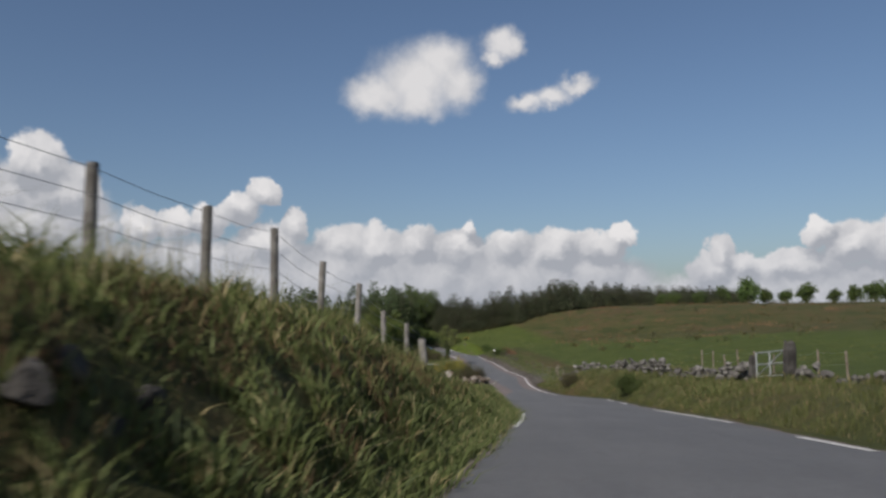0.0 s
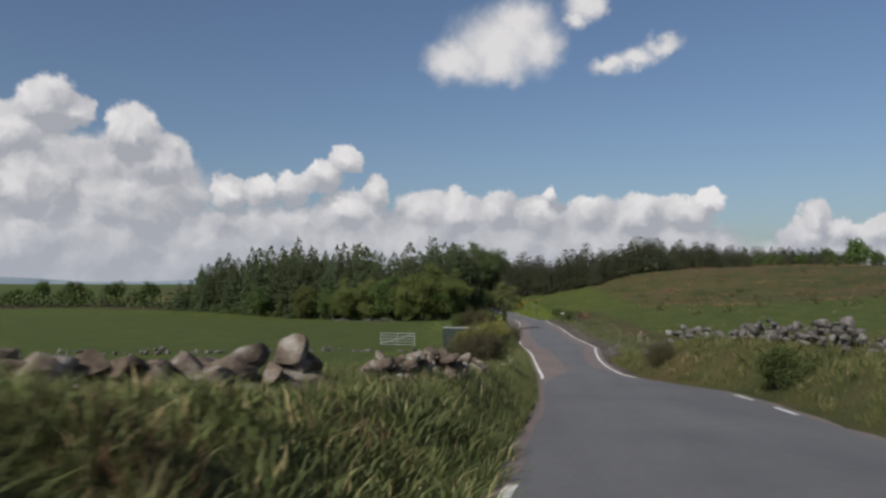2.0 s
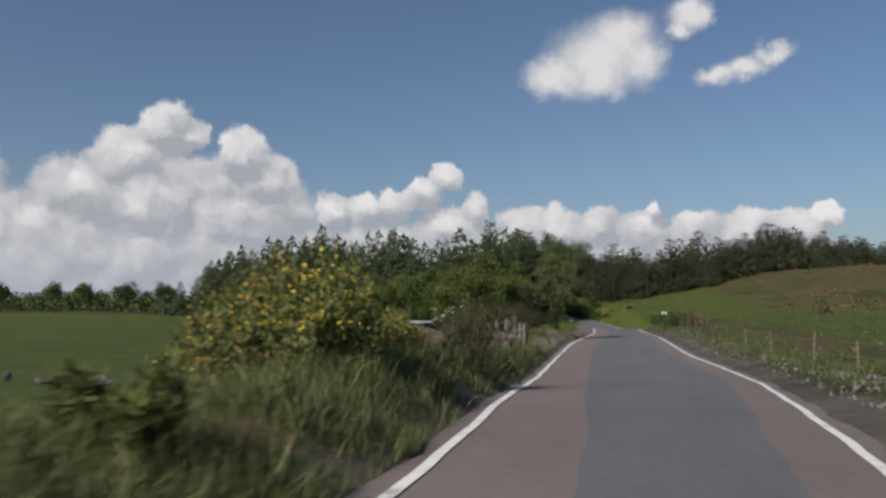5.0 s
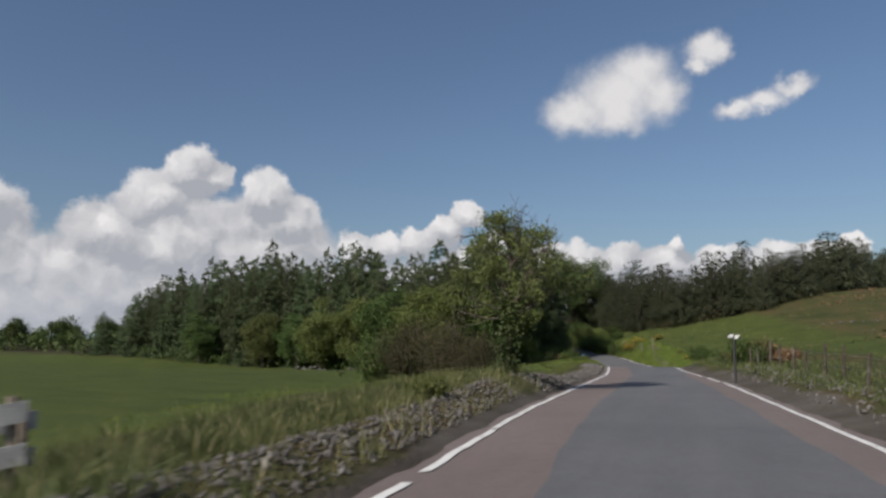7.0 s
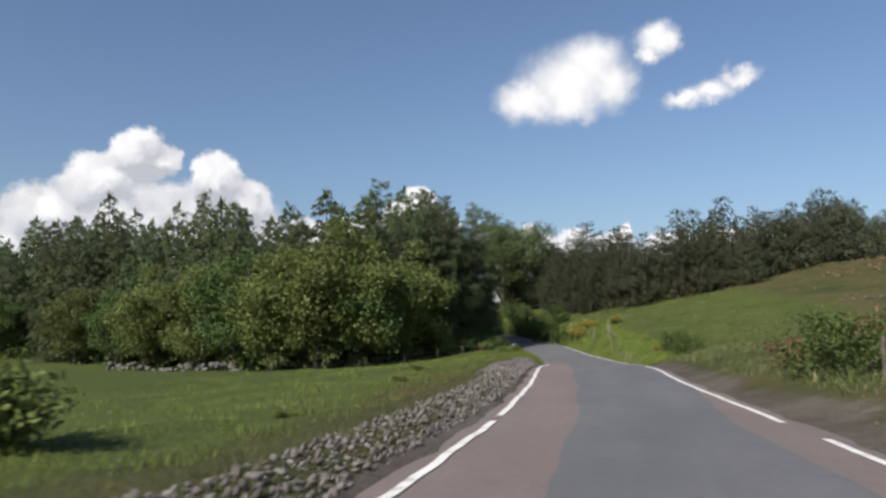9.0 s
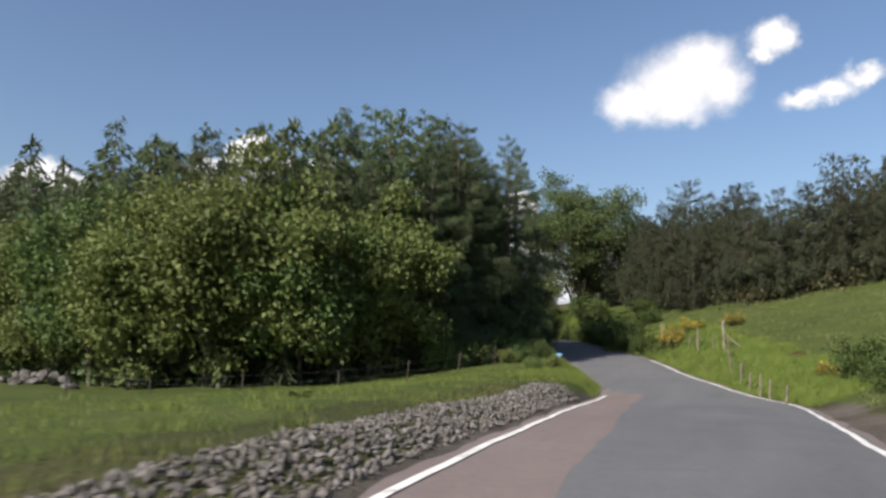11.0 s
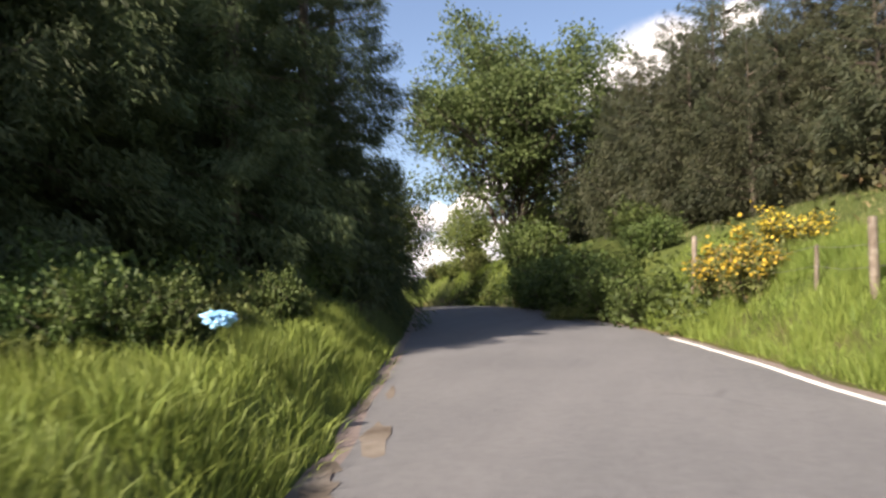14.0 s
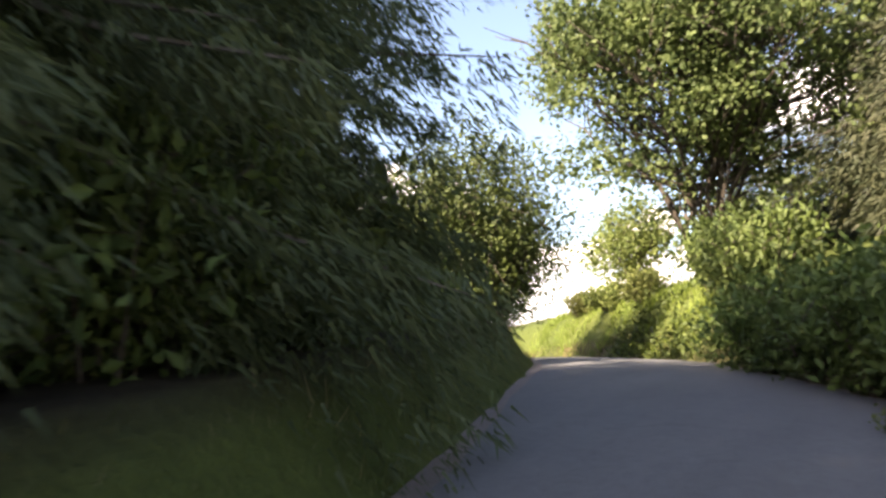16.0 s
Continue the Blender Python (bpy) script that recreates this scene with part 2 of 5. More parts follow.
M_SYCAMORE = foliage("sycamore_leaves", (0.032, 0.050, 0.018), (0.105, 0.132, 0.046), through=0.45, lift=1.5)
M_LEAF_ASH = foliage("ash_leaves", (0.05, 0.068, 0.022), (0.165, 0.19, 0.065), through=0.5, lift=1.8)
M_BROOM = foliage("broom_twigs", (0.045, 0.058, 0.02), (0.12, 0.13, 0.04), (0.18, 0.13, 0.06), through=0.3)
M_HEATH = foliage("broom_past_flower", (0.026, 0.030, 0.012), (0.085, 0.082, 0.032), (0.12, 0.085, 0.045), through=0.2, lift=1.2)
M_FLOWER = foliage("yellow_flowers", (0.34, 0.22, 0.025), (0.52, 0.37, 0.05), through=0.2, lift=1.2)
M_GRASS_BANK = foliage("bank_grass", (0.038, 0.045, 0.016), (0.098, 0.108, 0.036), (0.17, 0.13, 0.07), through=0.35, lift=1.75)
M_GRASS = foliage("verge_grass", (0.038, 0.050, 0.018), (0.108, 0.122, 0.042), (0.19, 0.165, 0.085), through=0.35, lift=1.4)
M_GRASS_DRY = foliage("tall_dry_grass", (0.07, 0.085, 0.03), (0.22, 0.21, 0.09), (0.36, 0.31, 0.18), through=0.35)
M_LUSH = foliage("lush_verge_grass", (0.06, 0.095, 0.018), (0.19, 0.23, 0.055), through=0.4, lift=1.45)
M_SHEET = mottled("green_painted_sheet", (0.014, 0.028, 0.024), (0.021, 0.038, 0.032), (0.036, 0.052, 0.043), 2.2, 0.6, 20, 0.15)
M_UMBEL = foliage("white_umbels", (0.45, 0.45, 0.40), (0.72, 0.72, 0.66), through=0.2, lift=1.0)
M_IVY = foliage("ivy_leaves", (0.018, 0.030, 0.010), (0.06, 0.082, 0.022), through=0.15, lift=1.3)
M_WIRE, _n, _b = material("fence_wire", 0.5, 0.5)
_b.inputs["Base Color"].default_value, _b.inputs["Metallic"].default_value = rgb(0.22, 0.22, 0.22), 0.8
M_GALV, _n, _b = material("galvanised_steel", 0.42, 0.5)
_n.put(_b, "Base Color", _n.ramp(_n.noise(place(_n), 9, 4), (0.3, (0.42, 0.43, 0.44)), (0.7, (0.62, 0.63, 0.63))))
_b.inputs["Metallic"].default_value = 0.7
M_RUST, _n, _b = material("rusty_red_paint", 0.75, 0.3)
_n.put(_b, "Base Color", _n.ramp(_n.noise(place(_n), 6, 5), (0.3, (0.20, 0.05, 0.03)), (0.55, (0.30, 0.09, 0.05)), (0.75, (0.38, 0.2, 0.13))))
M_WHITE, _n, _b = material("white_sign_face", 0.5, 0.4)
_n.put(_b, "Base Color", _n.ramp(_n.noise(place(_n), 12, 4), (0.3, (0.66, 0.66, 0.64)), (0.6, (0.82, 0.82, 0.8))))
M_BLACK, _n, _b = material("black_sign_paint", 0.5, 0.4)
_n.put(_b, "Base Color", _n.ramp(_n.noise(place(_n), 15, 3), (0.3, (0.02, 0.02, 0.022)), (0.7, (0.045, 0.045, 0.05))))
M_BAG, _n, _b = material("blue_plastic", 0.3, 0.5)
_n.put(_b, "Base Color", _n.ramp(_n.noise(place(_n), 14, 4), (0.3, (0.10, 0.30, 0.55)), (0.7, (0.28, 0.55, 0.80))))
M_CONCRETE = mottled("concrete_block", (0.28, 0.28, 0.27), (0.38, 0.375, 0.36), (0.48, 0.475, 0.46), 5.0, 0.9, 60, 0.3)
M_LINE, _n, _b = material("road_paint", 0.7, 0.3)
_p = place(_n)
_wear = _n.math("MULTIPLY_ADD", _n.noise(_p, 55, 3, 0.7), 0.6, _n.noise(_p, 3.0, 4, 0.6))
_n.put(_b, "Base Color", _n.ramp(_wear, (0.60, (0.72, 0.71, 0.68)), (0.92, (0.60, 0.59, 0.56)), (0.99, (0.2, 0.19, 0.18))))


# The land: pasture, rough grass, brown patches and bare soil at the road's edge
M_LAND, n, b = material("pasture_and_rough_grass", 0.9, 0.15)
p = place(n)
sx = n.add("ShaderNodeSeparateXYZ", i0=p)
w1, w2, w3 = n.noise(n.add("ShaderNodeMapping", Vector=p, Scale=(1.0, 2.6, 1.0)).outputs[0], 0.03, 5, 0.65), n.noise(p, 0.35, 5, 0.65), n.noise(p, 9.0, 4, 0.7)
rowed = n.noise(n.add("ShaderNodeMapping", Vector=p, Scale=(0.25, 1.6, 1.0)).outputs[0], 1.0, 3)
green = n.ramp(n.math("MULTIPLY_ADD", w2, 0.7, n.math("MULTIPLY", rowed, 0.3)), (0.35, (0.064, 0.090, 0.021)), (0.55, (0.090, 0.116, 0.028)), (0.7, (0.114, 0.138, 0.038)))
roughg = n.ramp(n.math("MULTIPLY_ADD", w2, 0.6, n.math("MULTIPLY", w1, 0.5)), (0.38, (0.045, 0.056, 0.019)), (0.49, (0.072, 0.080, 0.027)), (0.57, (0.100, 0.093, 0.037)), (0.66, (0.122, 0.082, 0.042)))
vc = n.add("ShaderNodeVertexColor", {"layer_name": "cover"})
vs = n.add("ShaderNodeSeparateColor", i0=vc.outputs[0])
edge = n.math("ADD", vs.outputs[0], n.math("MULTIPLY_ADD", w2, 0.6, -0.3))
c = n.mix(n.add("ShaderNodeMapRange", i0=edge, i1=0.4, i2=0.6, i3=0.0, i4=1.0).outputs[0], roughg, green)
soil = n.ramp(w2, (0.35, (0.08, 0.065, 0.05)), (0.65, (0.17, 0.15, 0.125)))
bare = n.math("ADD", vs.outputs[1], n.math("MULTIPLY_ADD", w2, 0.9, n.math("MULTIPLY_ADD", w3, 0.3, -0.6)))
c = n.mix(n.add("ShaderNodeMapRange", i0=bare, i1=0.45, i2=0.6, i3=0.0, i4=1.0).outputs[0], c, soil)
litter = n.ramp(w2, (0.35, (0.035, 0.028, 0.018)), (0.65, (0.07, 0.055, 0.035)))
c = n.mix(n.math("MULTIPLY", vs.outputs[2], 1.0), c, litter)
hs = n.add("ShaderNodeHueSaturation", Color=c)
n.put(hs, "Value", n.math("MULTIPLY_ADD", w3, 0.7, 0.34))
n.put(b, "Base Color", hs.outputs[0])
bump(n, b, n.math("ADD", w3, w2), 0.7, 0.12)


# ---- the land and the road ----
def mesh_object(name, verts, faces, mat, parent=None, label="", smooth=False):
    me = bpy.data.meshes.new(name)
    me.from_pydata(verts, [], faces)
    me.materials.append(mat)
    if smooth:
        me.shade_smooth()
    ob = new(name, me)
    if parent is not None:
        ob.parent = parent
    if label:
        ob["label"] = label
    return ob


def part(name, bm, mat, parent=None, label="", smooth=False):
    me = bpy.data.meshes.new(name)
    bm.to_mesh(me)
    bm.free()
    me.materials.append(mat)
    if smooth:
        me.shade_smooth()
    ob = new(name, me)
    if parent is not None:
        ob.parent = parent
    if label:
        ob["label"] = label
    return ob


def table(pairs, soft=2.0):
    """A smooth curve through (y, value) pairs, as dense samples."""
    ys = np.arange(-80, 460, 0.5)
    v = np.interp(ys, [p[0] for p in pairs], [p[1] for p in pairs])
    k = np.exp(-0.5 * (np.arange(-16, 17) * 0.5 / soft) ** 2)
    return ys, np.convolve(np.pad(v, 16, mode="edge"), k / k.sum(), mode="valid")


LEFT = table([(-80, -26), (0, -14.9), (8, -14.1), (14.6, -13.4), (20, -12.8), (24, -12.5), (28, -12.4), (35, -12.2), (44, -12.4), (60, -13.1),
              (66, -13.6), (74, -14.2), (83, -14.8), (92, -15.3), (102, -15.5), (113, -15.7), (122, -16.3), (131, -17.1), (137, -17.6), (145, -18.4),
              (153, -18.9), (155, -19.6), (160, -21.3), (164, -22.7), (171, -25.1), (183, -29.5), (188, -32.6), (193, -36.4), (198, -41), (215, -57), (260, -100), (460, -290)], 1.2)
RIGHT = table([(-80, -20), (0, -9.3), (12, -8.3), (20, -7.6), (28, -7.3), (36, -7.0), (40, -7.1), (43, -8.4), (46, -9.2), (52, -9.35), (58, -9.3), (65, -9.05), (72, -8.6), (79, -9.1),
               (85, -9.7), (95, -10.2), (105, -10.6), (113, -11.2), (125, -12.1), (135, -12.6), (143, -12.5), (148, -12.4), (151, -12.6), (153, -13.5),
               (156, -14.5), (158, -15.0), (162, -16.6), (166, -17.8), (170, -19.2), (173, -20.5), (183, -25.4), (188, -28.2), (193, -32.0), (198, -36.6), (215, -52.6), (260, -95.5), (460, -285)], 1.0)
LEVEL = table([(-80, 1.0), (0, 0.0), (4.6, -0.13), (8.6, -0.42), (12.7, -0.84), (17.5, -1.22), (22.6, -1.68), (28.1, -2.16), (30.5, -2.36), (41, -3.1),
               (57, -3.92), (65, -4.09), (71, -4.5), (77, -4.62), (84, -4.74), (90.5, -4.79), (97, -4.88), (110, -5.1), (122, -5.34), (130, -5.4), (135, -5.6),
               (140.5, -5.86), (145.6, -6.19), (150, -6.4), (154, -6.45), (160, -6.3), (166, -5.95), (172, -5.65), (183, -5.05), (190, -5.05), (205, -6.2), (260, -9), (460, -10)], 2.0)
# what lies beside the road, along it: height of the bank and of the field behind it
BANK_L = table([(-80, 1.6), (8, 1.62), (12, 1.55), (15, 1.2), (18, 0.82), (22, 0.68), (26, 0.74), (30, 0.78), (34, 0.74), (38, 0.55), (44, 0.35), (58, 0.38), (64, 0.62), (75, 0.65), (78, 0.42), (82, 0.28), (90, 0.3), (96, 0.5), (101, 0.5), (106, 0.15), (142, 0.12), (147, 0.42), (156, 0.5), (165, 0.7), (175, 0.9), (460, 0.9)], 1.2)
FIELD_L = table([(-80, 1.6), (8, 1.35), (17, 0.7), (22, 0.2), (28, -0.1), (45, -0.3), (100, -0.5), (150, -0.3), (165, 0.7), (460, 0.9)], 3)
BANK_R = table([(-80, 0.4), (10, 0.4), (40, 0.7), (50, 0.4), (60, 0.25), (90, 0.3), (110, 0.5), (130, 0.3), (148, 0.35), (152, 0.55), (158, 0.85), (165, 1.2), (172, 1.6), (183, 2.1), (460, 2.0)], 2)
BERM_R = table([(-80, 0), (28, 0), (36, 0.2), (44, 0.5), (50, 0.5), (56, 0.1), (60, 0), (460, 0)], 2)
CAP_R = table([(-80, 6.8), (190, 6.8), (220, 11), (300, 19), (460, 22)], 6)
HILL_R = table([(-80, 420), (30, 380), (60, 270), (100, 180), (140, 112), (165, 64), (180, 60), (205, 68), (300, 80), (460, 110)], 6)


def along(tab, y):
    return np.interp(y, tab[0], tab[1])


def ease(a, b_, x):
    t = np.clip((x - a) / (b_ - a), 0, 1)
    return t * t * (3 - 2 * t)


def wavy(x, y):
    """A gentle unevenness of the ground, without repeats that show."""
    return (0.09 * np.sin(0.83 * x + 1.3 * np.sin(0.31 * y)) * np.sin(0.71 * y + 0.9 * np.sin(0.43 * x))
            + 0.05 * np.sin(2.3 * x + 1.1 * np.sin(1.7 * y)) * np.sin(2.0 * y + 1.5)
            + 0.35 * np.sin(0.071 * x + 2) * np.sin(0.053 * y + 0.6 * np.sin(0.03 * x)))


def land(x, y):
    """Height of the ground at x, y (arrays or numbers)."""
    lx, rx, z = along(LEFT, y), along(RIGHT, y), along(LEVEL, y)
    dl, dr = np.maximum(lx - x, 0), np.maximum(x - rx, 0)
    wide = np.interp(y, [16, 23, 26, 40, 46, 54, 80, 86, 140, 146, 172], [2.0, 1.5, 1.05, 1.1, 1.3, 1.0, 1.0, 1.3, 1.3, 0.8, 1.0])
    up = along(BANK_L, y) * ease(0.05, 1.0, dl / wide)
    left = up + (along(FIELD_L, y) - along(BANK_L, y)) * ease(np.interp(y, [16, 24, 80, 90], [3.5, 1.5, 1.5, 3.5]), np.interp(y, [16, 24, 80, 90], [11, 5, 5, 11]), dl)
    left = left + (-7.0 - z - left) * ease(60, 260, dl)
    h = along(HILL_R, y)
    rise, cap = 14.0 * (1 - np.exp(-np.maximum(dr - 1.5, 0) / h)), along(CAP_R, y)
    right = along(BANK_R, y) * ease(0.05, 1.7, dr) + rise / (1 + (rise / cap) ** 4) ** 0.25
    right = right - 6.0 * ease(250, 900, dr) + along(BERM_R, y) * (ease(0.3, 2.6, dr) - ease(4.5, 11, dr))
    off = np.where(dl > 0, left, np.where(dr > 0, right, 0.0))
    d = dl + dr
    # the rough face of the roadside bank
    lumps = 0.13 * np.sin(3.1 * x + 1.7 * np.sin(2.3 * y)) * np.sin(2.9 * y + 1.3 * np.sin(2.1 * x)) + 0.09 * np.sin(5.3 * y + 2.2 * np.sin(3.7 * x))
    lumps = lumps * ease(0.15, 0.7, dl) * (1 - ease(2.2, 3.4, dl)) * (1 - ease(18, 27, y))
    return z + off + lumps + wavy(x, y) * ease(0.3, 4.0, d) - 0.05 * (d <= 0.02)


def ground_z(x, y):
    return float(land(np.float64(x), np.float64(y)))


# the front edge of the wood
FRONT = ([-86, -62, -46, -38, -33, -29, -27, -24], [161, 157, 153, 150, 151, 158, 163, 168])
offsets = [0.02, 0.15, 0.35, 0.6, 0.9, 1.2, 1.6, 2.0, 2.5, 3.1, 3.8, 4.6, 5.5, 6.5, 7.8, 9.2, 11, 13, 15.5, 18.5, 22, 26, 31, 37, 45, 55, 68, 85, 110, 145, 200, 300, 480, 800, 1500, 2800, 4800]
rows_y = sorted({*np.arange(-30, 215, 0.6).round(2).tolist(), *[-30 - 6 * 1.35 ** k for k in range(22)], *[215 + 2 * 1.22 ** k for k in range(39)]})
verts, cover = [], []
for y in rows_y:
    lx, rx = float(along(LEFT, y)), float(along(RIGHT, y))
    xs = np.array([lx - d for d in reversed(offsets)] + [lx + (rx - lx) * k / 4 for k in range(5)] + [rx + d for d in offsets])
    zs = land(xs, np.full(len(xs), y))
    for x, z in zip(xs, zs):
        verts.append((float(x), float(y), float(z)))
        dl, dr = lx - x, x - rx
        if dl > 0:
            field = float(ease(3.0, 6.0, dl)) * (1.0 if y > 22 else 0.3) if y < 96 else (0.85 if dl > 2.6 or y > 147 else 0.3)
            bare = max(0.0, 0.9 - dl / 1.1) if 40 < y < 156 else (0.32 + 0.25 * math.sin(3.1 * y) * math.sin(2.3 * dl + y) if y < 22 and dl < 2.2 else max(0.0, 0.5 - dl / 0.5))
            wood = float(ease(-0.5, 1.5, y - float(np.interp(x, *FRONT)))) if (dl > (2.5 if y < 163 else 1.4) and y > 140 and -95 < x and y < 260) else 0.0
            wood = max(wood, float(ease(0.5, 1.1, dl) * ease(164, 167, y) * (1 - ease(184, 188, y))))
        else:
            meadow = 1.0 - float(ease(-14, 14, y - 146 + 0.9 * x + 4 * math.sin(0.13 * x)))
            meadow = max(meadow, 0.85 * (1.0 - float(ease(10, 24, dr)))) if y < 210 else 0.0
            field = float(ease(6.0, 9.0, dr)) * meadow if y < 146 else meadow * float(ease(0.3, 1.2, dr))
            bare = max(0.0, 1.0 - dr / (1.8 if y > 58 else 0.9)) if 46 < y < 150 else max(0.0, 0.6 - dr / 0.8)
            wood = 0.0
        cover.append((field, bare, wood, 1.0))
nc = 2 * len(offsets) + 5
faces = [(r * nc + k, r * nc + k + 1, (r + 1) * nc + k + 1, (r + 1) * nc + k) for r in range(len(rows_y) - 1) for k in range(nc - 1)]
ground = tagged(mesh_object("ground", verts, faces, M_LAND, smooth=True), "green pasture and rough grassy hillside beside a country road", "ground", kind="structure")
layer = ground.data.color_attributes.new("cover", "FLOAT_COLOR", "POINT")
layer.data.foreach_set("color", np.array(cover, dtype=np.float32).ravel())


def strip(name, ys, inner, outer, lift, mat, thick=0.03, parent=None, columns=1):
    """A flat band that follows the road between two side curves (functions of y)."""
    vs, fs = [], []
    for y in ys:
        a, b_ = inner(y), outer(y)
        for k in range(columns + 1):
            x = a + (b_ - a) * k / columns
            vs.append((x, float(y), road_top(x, y) + lift))
    m = columns + 1
    for r in range(len(ys) - 1):
        for k in range(columns):
            fs.append((r * m + k, r * m + k + 1, (r + 1) * m + k + 1, (r + 1) * m + k))
    n0 = len(vs)
    for r in range(len(ys)):
        for k in (0, columns):
            x, y, z = vs[r * m + k]
            vs.append((x, y, z - thick))
    for r in range(len(ys) - 1):
        a, c2 = n0 + 2 * r, n0 + 2 * r + 2
        fs.append((r * m, (r + 1) * m, c2, a))
        fs.append(((r + 1) * m + columns, r * m + columns, a + 1, c2 + 1))
    return mesh_object(name, vs, fs, mat, parent)


def road_top(x, y):
    lx, rx = float(along(LEFT, y)), float(along(RIGHT, y))
    u = (x - lx) / (rx - lx) * 2 - 1
    return float(along(LEVEL, y)) + 0.045 * (1 - u * u)


def jag(y, s, amp=0.06):
    return amp * (math.sin(1.9 * y + s) + 0.6 * math.sin(4.7 * y + 2 * s) + 0.4 * math.sin(11.3 * y + 3 * s))


LY = lambda y: float(along(LEFT, y))
RY = lambda y: float(along(RIGHT, y))
span = np.arange(-30, 260, 0.5)
road = tagged(strip("road", span, lambda y: LY(y) - 0.1 + jag(y, 1), lambda y: RY(y) + 0.1 + jag(y, 2), 0.0, M_TAR_RED, 0.12, columns=8),
              "narrow country road of worn reddish asphalt", "road", kind="structure")
grey = np.arange(-30, 260, 0.5)
band_l = lambda y: LY(y) + 1.25 * float(ease(40, 50, y) * (1 - ease(151.8, 153.2, y))) + 0.12 + jag(0.45 * y, 5, 0.03)
band_r = lambda y: RY(y) - 0.85 * float(ease(44, 52, y) * (1 - ease(112, 124, y))) - 0.08 + jag(0.45 * y, 9, 0.03)
tagged(strip("asphalt_overlay", grey, band_l, band_r, 0.006, M_TAR_GREY, 0.006, road, columns=6), "grey newer asphalt laid along the middle")


def line(y0, y1, side, inset=0.16, wide=0.11, shift=None):
    ys = np.append(np.arange(y0, y1, 0.4), y1)
    f = LY if side == "left" else RY
    s = 1 if side == "left" else -1
    a = lambda y: f(y) + s * (inset + (shift(y) if shift else 0)) + jag(y, 3, 0.012)
    return strip("edge_line", ys, lambda y: a(y) - wide / 2, lambda y: a(y) + wide / 2, 0.012, M_LINE, 0.004, road)


for y0, y1 in [(16.5, 24.5), (43.5, 82.6), (83.2, 84.6), (85.2, 112.6), (113.4, 151.0)]:
    line(y0, y1, "left")
for y0, y1 in [(10.5, 13.5), (18.0, 27.5), (33.0, 34.6), (36.6, 38.2), (44.6, 106.2), (107.4, 111.4), (113.2, 152), (152, 168.8)]:
    line(y0, y1, "right", 0.2)


# ---- plants ----
def blades(rng, at, aim, size, wide, curl=0.25):
    """Leaves as folded diamonds: rows of place, direction and length to vertices and faces."""
    k = len(at)
    aim = aim / np.maximum(np.linalg.norm(aim, axis=1, keepdims=True), 1e-6)
    side = np.cross(aim, rng.normal(size=(k, 3)))
    side /= np.maximum(np.linalg.norm(side, axis=1, keepdims=True), 1e-6)
    up = np.cross(side, aim)
    s = np.broadcast_to(np.asarray(size, float), (k,))[:, None]
    v = np.empty((k, 4, 3))
    v[:, 0] = at
    v[:, 1] = at + aim * s * 0.45 + side * s * wide + up * s * curl * 0.3
    v[:, 2] = at + aim * s - up * s * curl
    v[:, 3] = at + aim * s * 0.5 - side * s * wide + up * s * curl * 0.3
    i = np.arange(k)[:, None] * 4
    f = np.concatenate([np.hstack([i, i + 1, i + 2]), np.hstack([i, i + 2, i + 3])])
    return v.reshape(-1, 3), f


def needles(rng, at, aim, size, wide):
    """Sprays of needles as long thin triangles."""
    k = len(at)
    aim = aim / np.maximum(np.linalg.norm(aim, axis=1, keepdims=True), 1e-6)
    side = np.cross(aim, rng.normal(size=(k, 3)))
    side /= np.maximum(np.linalg.norm(side, axis=1, keepdims=True), 1e-6)
    s = np.asarray(size, float)[:, None]
    v = np.stack([at - side * s * wide, at + side * s * wide, at + aim * s], 1).reshape(-1, 3)
    return v, np.arange(3 * k).reshape(-1, 3)


def leaves_object(name, v, f, mat, parent=None):
    me = bpy.data.meshes.new(name)
    me.vertices.add(len(v))
    me.vertices.foreach_set("co", np.asarray(v, np.float32).ravel())
    me.loops.add(len(f) * 3)
    me.loops.foreach_set("vertex_index", np.asarray(f, np.int32).ravel())
    me.polygons.add(len(f))
    me.polygons.foreach_set("loop_start", np.arange(len(f), dtype=np.int32) * 3)
    me.update(calc_edges=True)
    me.materials.append(mat)
    ob = new(name, me)
    if parent is not None:
        ob.parent = parent
    return ob


def limb_mesh(runs, sides=6):
    """Tapered limbs: each run is a list of (place, radius)."""
    vs, fs = [], []
    for run in runs:
        base = len(vs)
        for k, (c, r) in enumerate(run):
            c = np.asarray(c, float)
            d = np.asarray(run[min(k + 1, len(run) - 1)][0], float) - np.asarray(run[max(k - 1, 0)][0], float)
            d /= max(np.linalg.norm(d), 1e-6)
            a = np.cross(d, (0.31, 0.95, 0.05))
            a /= np.linalg.norm(a)
            b_ = np.cross(d, a)
            for q in range(sides):
                t = 2 * math.pi * q / sides
                vs.append(tuple(c + r * (math.cos(t) * a + math.sin(t) * b_)))
        for k in range(len(run) - 1):
            for q in range(sides):
                i, j = base + k * sides + q, base + k * sides + (q + 1) % sides
                fs.append((i, j, j + sides, i + sides))
        fs.append(tuple(base + (len(run) - 1) * sides + q for q in range(sides)))
    return vs, fs


def empty(name, x=0.0, y=0.0, z=0.0):
    ob = new(name)
    ob.empty_display_size = 0.3
    ob.location = (x, y, z)
    return ob


